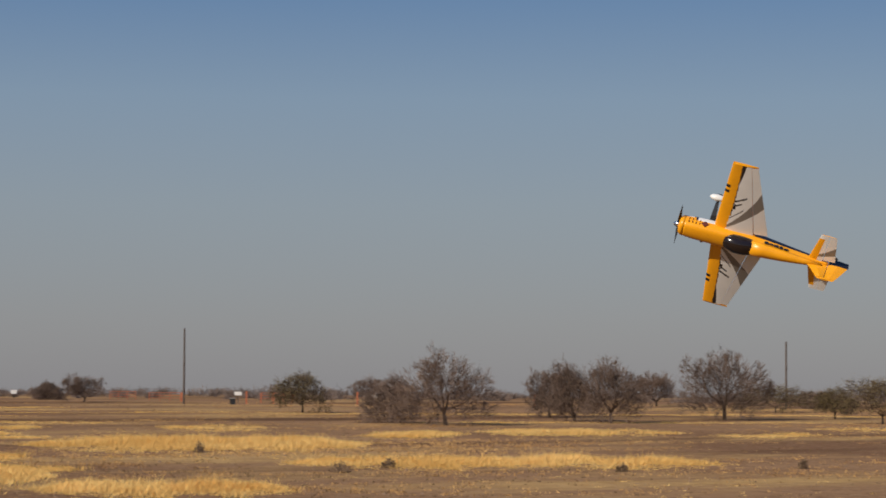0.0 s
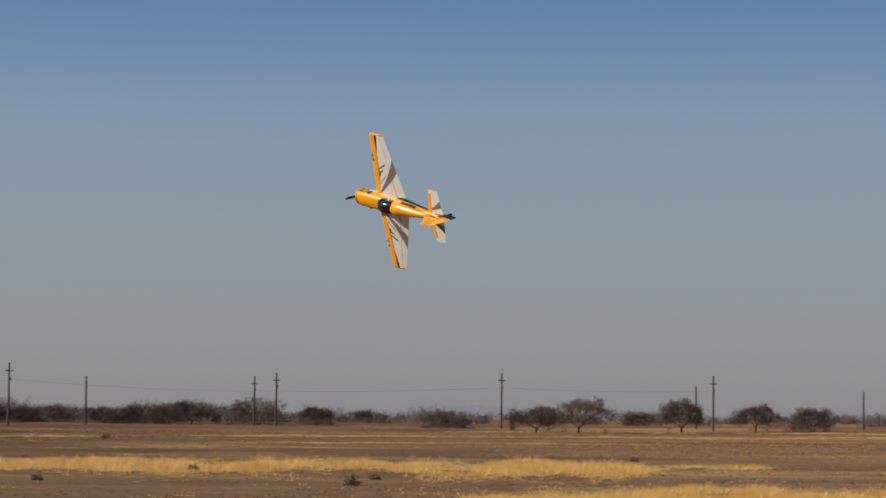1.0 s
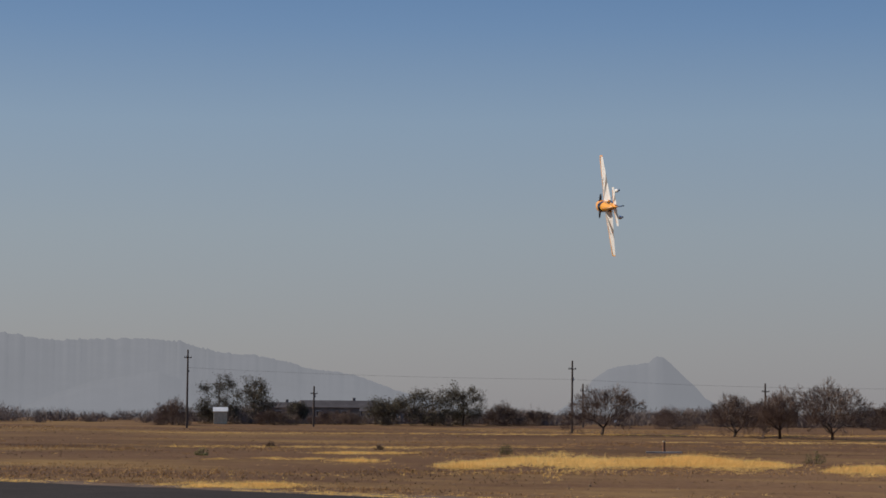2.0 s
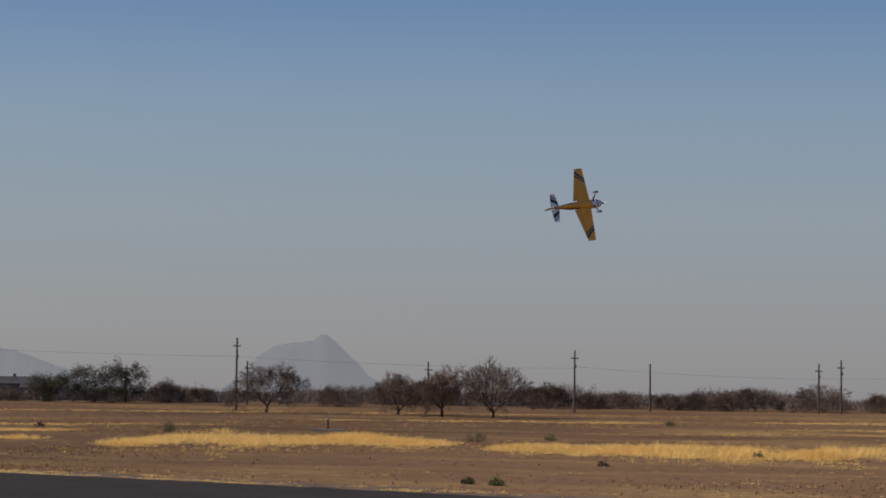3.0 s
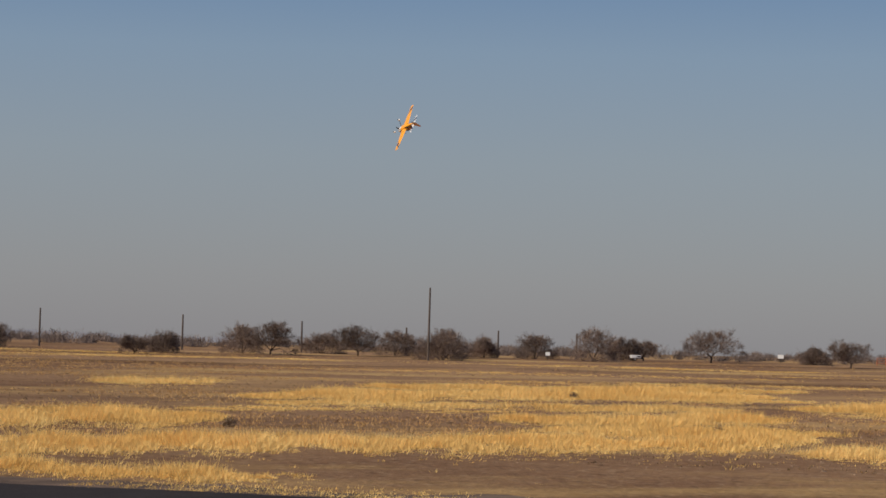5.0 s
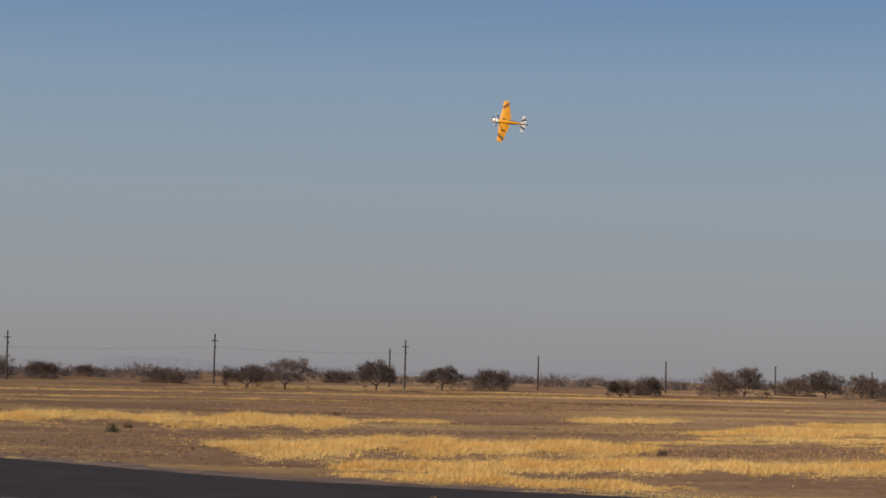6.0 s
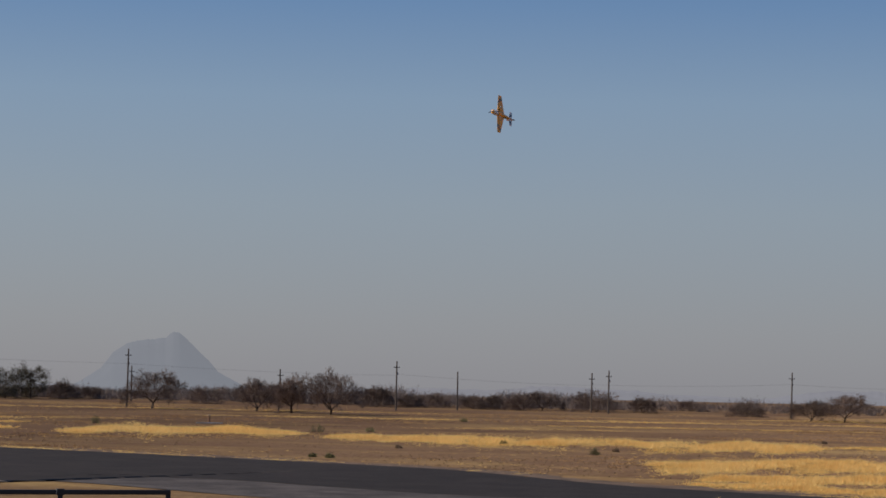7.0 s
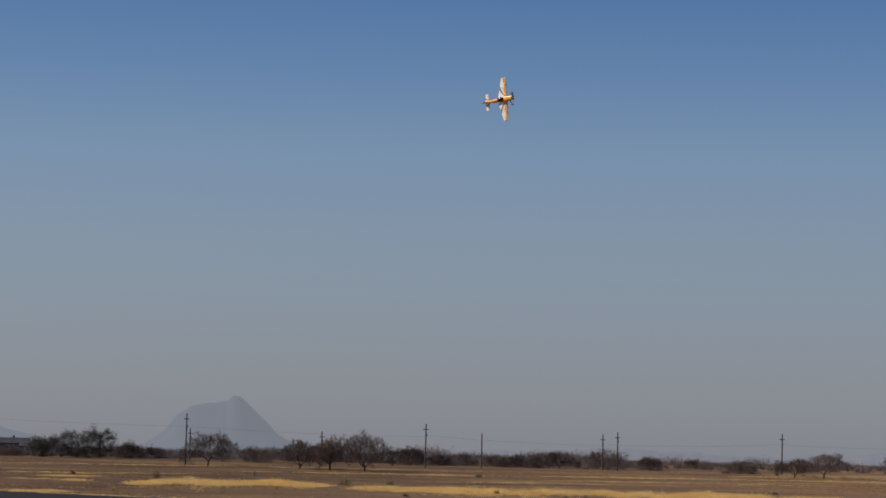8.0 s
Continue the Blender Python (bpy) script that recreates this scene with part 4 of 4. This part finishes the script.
def tank(heading, dist):
    root = thing("tan_shed", at(heading, dist), "small tan panelled shed among the trees", "shed")
    part("wall", boxed(-0.8, 0.8, -0.7, 0.7, 0, 1.5, 0.03), TAN, root)
    part("roof", loft([[(x, -0.8, 1.5), (x, 0.8, 1.5), (x, 0, 2.0)] for x in (-0.9, 0.9)]), PALE, root)


tank(-28.42, 284)


def trailer(heading, dist, turn):
    root = thing("white_trailer", at(heading, dist, turn), "small white box trailer parked among shrubs", "trailer")
    part("body", boxed(-0.6, 0.6, -0.6, 0.6, 0.30, 0.66, 0.06), PALE, root)
    part("chassis", boxed(-0.7, 1.0, -0.4, 0.4, 0.20, 0.30), CARBON, root)
    part("door", boxed(-0.4, 0.0, -0.63, -0.595, 0.34, 0.62, 0.01), WHITE, root)
    part("window", boxed(0.15, 0.5, -0.63, -0.595, 0.44, 0.60, 0.01), GLASS_DARK, root)
    for y in (-0.54, 0.54):
        wheel = part("wheel", rod(bmesh.new(), (-0.1, y - 0.08, 0.22), (-0.1, y + 0.08, 0.22), 0.22, 0.22, 18), RUBBER, root)
        part("rim", rod(bmesh.new(), (-0.1, y - 0.09, 0.22), (-0.1, y + 0.09, 0.22), 0.12, 0.12, 14), CHROME, wheel)


trailer(22.95, 276, 12)


def small_sign(heading, dist, z, w, h):
    root = thing("white_sign", at(heading, dist), "small plain white sign board on a thin post", "sign", "white signs")
    part("post", rod(bmesh.new(), (0, 0, -0.1), (0, 0, z + h * 0.5), 0.035, 0.035, 8), CARBON, root)
    part("board", boxed(-w / 2, w / 2, -0.07, -0.035, z - h / 2, z + h / 2, 0.008), PALE, root)


small_sign(20.85, 262, 0.75, 0.5, 0.38)
small_sign(26.43, 285, 0.8, 0.7, 0.45)
small_sign(31.75, 270, 1.0, 0.8, 0.4)
small_sign(35.05, 262, 0.95, 0.6, 0.35)
small_sign(-18.9, 276, 0.8, 0.3, 0.3)


def orange_post(heading, dist, high):
    root = thing("orange_post", at(heading, dist), "faded orange marker post on the field's edge", "post", "orange posts")
    part("shaft", boxed(-0.09, 0.09, -0.09, 0.09, -0.1, high, 0.015), ORANGE, root)
    part("cap", boxed(-0.11, 0.11, -0.11, 0.11, high, high + 0.05, 0.01), ORANGE, root)


for hd, ds, hi in ((31.95, 262, 1.3), (32.6, 262, 1.2), (33.05, 268, 1.1), (34.62, 259, 1.35), (38.9, 263, 1.15), (30.4, 275, 1.0), (32.3, 268, 1.0)):
    orange_post(hd, ds, hi)


def rail_fence(heading, dist, turn, length, high):
    """An orange pipe-rail corral panel."""
    root = thing("orange_rail_panel", at(heading, dist, turn), "faded orange pipe-rail panel on the field's edge", "fence panel", "orange rail panels")
    for k in range(4):
        x = -length / 2 + length * k / 3
        part("post", rod(bmesh.new(), (x, 0, -0.1), (x, 0, high), 0.04, 0.04, 8), ORANGE, root)
    for z in (0.35, 0.65, high - 0.05):
        part("rail", rod(bmesh.new(), (-length / 2, 0, z), (length / 2, 0, z), 0.03, 0.03, 8), ORANGE, root)


rail_fence(30.0, 276, 4, 3.6, 1.0)
rail_fence(32.7, 280, -5, 4.0, 1.0)
rail_fence(29.0, 284, 0, 3.0, 1.0)


def utility_box(heading, dist):
    root = thing("utility_box", at(heading, dist), "dark utility cabinet with a pale lid beside the field", "utility cabinet")
    part("body", boxed(-0.3, 0.3, -0.25, 0.25, -0.05, 0.62, 0.02), CARBON, root)
    part("lid", boxed(-0.34, 0.34, -0.29, 0.29, 0.62, 0.70, 0.01), CONCRETE, root, "pale concrete lid")


utility_box(31.62, 258)


def railing(x, y, turn, length, bays):
    """A black tube barrier on the viewer's side of the runway; its end post is at the origin and it runs along -x."""
    root = thing("black_railing", pose(x, y, ground_z(x, y), 0, 0, turn), "heavy black steel railing on the viewer side of the runway", "railing", "railings")
    high, r = 1.03, 0.10
    part("rail", boxed(-length, 0.10, -0.07, 0.07, high - 2 * r, high, 0.03), RAIL, root)
    part("lower_rail", boxed(-length, -r, -0.05, 0.05, 0.40, 0.52, 0.02), RAIL, root)
    for k in range(bays + 1):
        x0 = -(length - 0.1) * k / bays
        part("post", boxed(x0 - 0.10, x0 + 0.10, -0.06, 0.06, -0.3, high - 2 * r, 0.02), RAIL, root)
        if 0 < k < bays:
            part("clamp", boxed(x0 - 0.16, x0 + 0.16, -0.09, 0.09, high - 2 * r - 0.02, high + 0.04, 0.02), RAIL, root)
            part("pale_collar", boxed(x0 - 0.19, x0 - 0.165, -0.075, 0.075, high - 2 * r - 0.005, high + 0.01, 0.004), CONCRETE, root, "pale joint collar")


railing(-14.4, 31.9, 36.2, 9.3, 2)
railing(-23.6, 34.7, 36.2, 10.5, 2)
sheet("concrete_kerb", -60, -20, 23.7, 24.5, 0.13, CONCRETE, "pale worn concrete kerb along the runway", "kerb", 0.15, 1.0)


# ---- aircraft ----
def aircraft():
    """Aerobatic model aeroplane: nose along +x, left wing along +y, top along +z."""
    root = thing("model_aeroplane", Matrix(), "yellow, white and grey aerobatic model aeroplane in flight", "aeroplane")

    # fuselage sections: x, half width, bottom, top, squareness
    def ring(x, w, zb, zt, sq, n=20):
        pts = []
        for k in range(n):
            a = 2 * math.pi * k / n
            c, s = math.cos(a), math.sin(a)
            y = w * math.copysign(abs(c) ** sq, c)
            z = (zt + zb) / 2 + (zt - zb) / 2 * math.copysign(abs(s) ** sq, s)
            pts.append((x, y, z))
        return pts

    body = [(0.60, 0.140, -0.145, 0.125, 0.72), (0.45, 0.150, -0.165, 0.132, 0.68), (0.25, 0.152, -0.175, 0.135, 0.65), (0.0, 0.148, -0.175, 0.135, 0.6),
            (-0.3, 0.138, -0.17, 0.13, 0.6), (-0.6, 0.122, -0.15, 0.125, 0.62), (-0.95, 0.09, -0.11, 0.105, 0.65), (-1.3, 0.058, -0.07, 0.075, 0.7), (-1.58, 0.03, -0.03, 0.05, 0.8)]
    fine = []
    for p, q in zip(body, body[1:]):
        for i in range(6):
            fine.append(tuple(u + (v - u) * i / 6 for u, v in zip(p, q)))
    fine.append(body[-1])
    bm = loft([ring(*b) for b in fine])
    for f in bm.faces:
        c = f.calc_center_median()
        f.normal_update()
        side_on = abs(f.normal.y) > 0.62
        if side_on and c.z < -0.01 and c.x < -0.45:
            f.material_index = 1
        if side_on and -0.01 <= c.z < 0.012 and c.x < -0.40:
            f.material_index = 2
        if c.x > 0.18 and c.z < -0.05:
            f.material_index = 1 if 0.40 < c.x < 0.47 else 2
    part("fuselage", bm, [YELLOW, BLACK, WHITE], root, smooth=True)

    cowl = part("cowl", loft([ring(0.60, 0.143, -0.148, 0.128, 0.72), ring(0.64, 0.138, -0.14, 0.122, 0.76), ring(0.668, 0.12, -0.12, 0.105, 0.85), ring(0.68, 0.085, -0.085, 0.075, 1.0)]), YELLOW, root, smooth=True)
    for y in (-0.05, 0.05):
        part("air_intake", boxed(0.66, 0.684, y - 0.025, y + 0.025, -0.015, 0.02, 0.004), CARBON, cowl)
    for side in (-1, 1):
        for k in range(4):
            x = 0.56 - 0.055 * k
            for z in (0.045, -0.02):
                part("louvre", boxed(x - 0.022, x - 0.010, side * 0.146 - 0.008, side * 0.146 + 0.008, z - 0.02, z + 0.02, 0.003), RED, root)
        part("emblem", loft([[(0.30 + 0.06 * math.cos(a), side * y, 0.03 + 0.06 * math.sin(a)) for a in (0, 1.57, 3.14, 4.71)] for y in (0.140, 0.157)]), RED, root, "dark red diamond emblem")
        for k, (w, h) in enumerate(((0.06, 0.05), (0.05, 0.035), (0.07, 0.05), (0.045, 0.06), (0.06, 0.04))):
            x = -0.64 - 0.075 * k
            part("lettering", boxed(x - w / 2, x + w / 2, side * (0.125 - 0.0075 * k) - 0.006, side * (0.125 - 0.0075 * k) + 0.006, 0.055 - h / 2, 0.055 + h / 2, 0.002), BLACK, root, "dark painted bars of lettering")

    # canopy: a long smoked bubble
    rings = []
    for i in range(15):
        f = i / 14
        x = 0.01 - 0.60 * f
        swell = max(0.0, math.sin(math.pi * f ** 0.85)) ** 0.55
        hgt = 0.172 * swell + 0.004
        wid = 0.142 * swell ** 0.6 + 0.002
        rings.append([(x, wid * math.copysign(abs(math.cos(math.pi * k / 14)) ** 0.8, math.cos(math.pi * k / 14)), 0.072 + hgt * math.sin(math.pi * k / 14)) for k in range(15)])
    part("canopy", loft(rings), CANOPY, root, "smoked dark canopy", smooth=True)
    part("turtle_deck", loft([[(x, w * math.cos(math.pi * k / 8), 0.08 + h * math.sin(math.pi * k / 8)) for k in range(9)] for x, w, h in ((-0.40, 0.128, 0.135), (-0.62, 0.118, 0.122), (-0.9, 0.092, 0.105), (-1.25, 0.055, 0.06), (-1.5, 0.025, 0.025))]), YELLOW, root, smooth=True)

    # wings
    def airfoil(xl, xt, y, z, t, n=22):
        up, lo = [], []
        for i in range(n + 1):
            f = 0.5 - 0.5 * math.cos(math.pi * i / n)
            h = t * (xl - xt) * 2.6 * (0.2969 * math.sqrt(f) - 0.126 * f - 0.3516 * f * f + 0.2843 * f ** 3 - 0.1036 * f ** 4) * 1.9
            up.append((xl + (xt - xl) * f, y, z + h))
            lo.append((xl + (xt - xl) * f, y, z - h))
        return up, lo

    def livery_top(x, y, xl, xt, span):
        f = (xl - x) / (xl - xt)
        s = abs(y) / span
        lead = 0.19 + 0.19 * s
        if f < lead:
            return 3 if f < 0.12 and (0.60 < s < 0.635 or 0.67 < s < 0.705) else 0
        if f < lead + 0.022 and s > 0.30 or s > 0.74 and f < lead + 0.022 + 0.55 * (s - 0.74):
            return 3
        d = f - lead
        if abs(s - (0.15 + d * 0.62)) < 0.02 + 0.13 * d:
            return 2
        if abs(s - (0.50 + 0.25 * d)) < 0.012 and d < 0.30:
            return 3
        if abs(f - 0.742) < 0.007:
            return 2
        if d < 0.20 and abs(s - 0.43 - 0.3 * d) < 0.012 or 0.40 < s < 0.47 and abs(d - 0.05) < 0.022 or abs(s - 0.27 - 0.55 * d) < 0.008 and d < 0.26:
            return 3
        return 1

    def livery_bottom(x, y, xl, xt, span):
        f = (xl - x) / (xl - xt)
        s = abs(y) / span
        g = s - 0.25 * (f - 0.5)
        if 0.70 < g < 0.745 or 0.775 < g < 0.85:
            return 3
        return 0

    def surface(name, side, y0, y1, le, te, thick, z, f0, f1, rows, tops, bottoms, mats, parent, label=""):
        """A wing piece from f0 to f1 of the chord; le and te give x at a span fraction."""
        bm = bmesh.new()
        span = y1
        n = 80
        grid_u, grid_l = [], []
        for i in range(rows + 1):
            y = y0 + (y1 - y0) * i / rows
            xl, xt = le(y / span), te(y / span)
            up, lo = airfoil(xl, xt, side * y, z, thick * (1 - 0.25 * y / span), n)
            fs = [k for k in range(n + 1) if f0 - 1e-6 <= 0.5 - 0.5 * math.cos(math.pi * k / n) <= f1 + 1e-6]
            grid_u.append([bm.verts.new(up[k]) for k in fs])
            grid_l.append([bm.verts.new(lo[k]) for k in fs])
        m = len(grid_u[0])
        for g, fn in ((grid_u, tops), (grid_l, bottoms)):
            for i in range(rows):
                for k in range(m - 1):
                    f = bm.faces.new((g[i][k], g[i + 1][k], g[i + 1][k + 1], g[i][k + 1]))
                    c = f.calc_center_median()
                    f.material_index = fn(c.x, c.y, le(abs(c.y) / span), te(abs(c.y) / span), span)
        for i in range(rows):
            for k in (0, m - 1):
                bm.faces.new((grid_u[i][k], grid_u[i + 1][k], grid_l[i + 1][k], grid_l[i][k]))
        for i in (0, rows):
            for k in range(m - 1):
                bm.faces.new((grid_u[i][k], grid_u[i][k + 1], grid_l[i][k + 1], grid_l[i][k]))
        bmesh.ops.remove_doubles(bm, verts=bm.verts, dist=0.0004)
        bmesh.ops.recalc_face_normals(bm, faces=bm.faces)
        return part(name, bm, mats, parent, label)

    mats = [YELLOW, WHITE, GREY, BLACK]
    wle, wte = (lambda s: 0.18 - 0.08 * s), (lambda s: -0.68 + 0.40 * s)
    for side in (-1, 1):
        wing = surface("wing", side, 0.12, 1.30, wle, wte, 0.15, -0.05, 0.0, 0.742, 170, livery_top, livery_bottom, mats, root, "wing with yellow leading edge, white top and grey slashes")
        surface("aileron", side, 0.16, 1.29, wle, wte, 0.15, -0.05, 0.7405, 1.0, 140, livery_top, livery_bottom, mats, wing)
        part("wing_tip", loft([[(x, side * (1.30 + o), -0.05 + h) for x, h in ((0.10, 0), (0.03, 0.022 * q), (-0.11, 0.02 * q), (-0.28, 0.0), (-0.11, -0.02 * q), (0.03, -0.022 * q))] for o, q in ((0.0, 1.0), (0.025, 0.3))]), YELLOW, wing)

    # tail
    tle, tte = (lambda s: -1.27 - 0.12 * s), (lambda s: -1.68 + 0.06 * s)

    def tail_top(x, y, xl, xt, span):
        f, s = (xl - x) / (xl - xt), abs(y) / span
        return 0 if f < 0.30 and s < 0.86 else (2 if abs(s - 0.25 - 0.35 * (f - 0.3)) < 0.14 * f else 1)

    def tail_bottom(x, y, xl, xt, span):
        f, s = (xl - x) / (xl - xt), abs(y) / span
        g = s - 0.3 * (f - 0.5)
        return 3 if 0.34 < g < 0.62 or 0.70 < g < 0.80 else 1

    for side in (-1, 1):
        stab = surface("stabiliser", side, 0.02, 0.50, tle, tte, 0.09, 0.02, 0.0, 0.5285, 50, tail_top, tail_bottom, mats, root)
        surface("elevator", side, 0.06, 0.50, tle, tte, 0.09, 0.02, 0.5275, 1.0, 50, tail_top, tail_bottom, mats, stab)

    def blade(rows_, t):
        rings = []
        for z, xl, xt in rows_:
            rings.append([(xl, 0, z), ((xl + xt) / 2, t, z), (xt, 0, z), ((xl + xt) / 2, -t, z)])
        return loft(rings)

    fin = part("fin", blade([(0.03, -1.18, -1.575), (0.20, -1.34, -1.57), (0.37, -1.45, -1.565)], 0.014), YELLOW, root)
    rudder = part("rudder", blade([(-0.10, -1.60, -1.87), (0.0, -1.585, -1.88), (0.20, -1.58, -1.80), (0.37, -1.575, -1.725)], 0.012), YELLOW, root)
    part("rudder_band", blade([(-0.105, -1.60, -1.875), (0.02, -1.585, -1.885)], 0.0145), BLACK, rudder, "dark lower band of the rudder")
    part("top_cap", blade([(0.372, -1.45, -1.725), (0.39, -1.46, -1.715), (0.40, -1.48, -1.69)], 0.013), YELLOW, fin)
    part("tail_gear_leg", rod(bmesh.new(), (-1.50, 0, -0.03), (-1.66, 0, -0.13), 0.008, 0.008, 6), CARBON, root)
    part("tail_wheel", rod(bmesh.new(), (-1.67, -0.012, -0.145), (-1.67, 0.012, -0.145), 0.032, 0.032, 12), RUBBER, root)

    # undercarriage
    for side in (-1, 1):
        leg = loft([[(0.22 + w, side * y, z), (0.22 - w, side * y, z), (0.22 - w, side * (y + 0.012), z - 0.012), (0.22 + w, side * (y + 0.012), z - 0.012)] for y, z, w in ((0.05, -0.155, 0.05), (0.16, -0.21, 0.04), (0.30, -0.37, 0.022), (0.33, -0.41, 0.018))])
        gear = part("gear_leg", leg, CARBON, root)
        wheel = part("wheel", rod(bmesh.new(), (0.22, side * 0.335, -0.425), (0.22, side * 0.375, -0.425), 0.062, 0.062, 18), RUBBER, gear)
        part("rim", rod(bmesh.new(), (0.22, side * 0.333, -0.425), (0.22, side * 0.378, -0.425), 0.03, 0.03, 12), PALE, wheel)
        rings = [[(0.22 + x, side * 0.355 + w * math.cos(a), -0.405 + h * math.sin(a)) for a in [2 * math.pi * k / 10 for k in range(10)]] for x, w, h in ((0.13, 0.008, 0.01), (0.10, 0.035, 0.045), (0.02, 0.05, 0.062), (-0.08, 0.04, 0.045), (-0.17, 0.008, 0.012))]
        part("wheel_spat", loft(rings), [WHITE], gear, "white wheel spat", smooth=True)

    prop = new("propeller")
    prop.parent = root
    prop.location = (0.69, 0, 0)
    part("spinner", loft([[(x, r * math.cos(a), r * math.sin(a)) for a in [2 * math.pi * k / 16 for k in range(16)]] for x, r in ((-0.012, 0.05), (0.01, 0.05), (0.04, 0.038), (0.065, 0.02), (0.075, 0.004))]), CHROME, prop, "polished metal spinner", smooth=True)
    for side in (-1, 1):
        rings = []
        for f, c, tw in ((0.03, 0.022, 50), (0.10, 0.036, 38), (0.20, 0.034, 26), (0.28, 0.024, 18), (0.325, 0.008, 14)):
            a = radians(tw)
            rings.append([(math.sin(a) * c * u + math.cos(a) * v, side * math.cos(a) * c * u - side * math.sin(a) * v, side * f) for u, v in ((1, 0), (0, 0.004), (-1, 0), (0, -0.004))])
        part("blade", loft(rings), CARBON, prop)
    return root, prop


plane, propeller = aircraft()

# seconds, place, then roll, pitch and turn in degrees
FLIGHT = [
    (0.0, 24.19, 25.55, 7.11, -130.5, -15.1, 134.6),
    (0.2, 20.00, 31.11, 7.67, -122.9, -14.4, 136.3),
    (0.4, 14.02, 33.84, 7.83, -121.0, -13.3, 133.4),
    (0.6, 8.59, 37.32, 8.12, -115.7, -10.6, 134.2),
    (0.8, 3.04, 39.76, 8.30, -116.5, -10.7, 133.0),
    (1.0, -2.17, 42.69, 8.63, -115.1, -13.1, 134.6),
    (1.3, -9.50, 46.54, 9.25, -108.4, -11.4, 133.7),
    (1.5, -14.20, 49.47, 9.70, -103.3, -10.2, 131.1),
    (1.7, -18.44, 52.60, 10.03, -99.2, -7.5, 130.8),
    (2.8, -21.37, 78.23, 11.28, -101.0, -7.6, 63.4),
    (3.0, -17.05, 83.40, 11.82, -99.1, -8.1, 54.3),
    (3.2, -11.37, 87.70, 12.36, -100.0, -8.7, 47.3),
    (3.4, -4.89, 93.14, 13.08, -148.5, -3.0, 43.9),
    (3.5, -1.59, 93.08, 13.06, -179.2, -0.6, 35.2),
    (3.6, 1.60, 95.20, 13.42, 168.0, -0.8, 35.0),
    (3.8, 8.80, 97.24, 13.49, 144.9, -0.9, 35.0),
    (4.0, 15.34, 101.83, 13.96, 127.0, -4.3, 35.1),
    (4.2, 21.49, 104.52, 14.63, 107.8, -5.6, 36.2),
    (5.3, 38.92, 123.51, 17.48, 109.1, -2.2, 108.9),
    (5.5, 34.00, 123.40, 18.55, 102.0, -8.7, 119.5),
    (5.7, 28.08, 124.83, 20.02, 99.4, -7.9, 130.2),
    (6.0, 16.86, 122.00, 21.65, 93.2, -8.8, 147.4),
    (6.5, -0.53, 116.17, 23.83, 98.0, -4.5, -149.9),
    (7.0, -12.23, 96.97, 25.14, 95.7, -8.4, -117.0),
    (7.5, -14.11, 80.05, 28.06, 96.1, 17.3, -70.0),
    (8.0, 0.80, 41.40, 27.15, 94.1, -3.2, -33.7),
]


def motions():
    walk(plane, [(row[0], pose(*row[1:])) for row in FLIGHT])
    spin = []
    k = 0
    while k <= 120:
        spin.append((k / 15, pose(0.69, 0, 0, 78 * k + 100)))
        k += 1
    walk(propeller, spin)


motions()
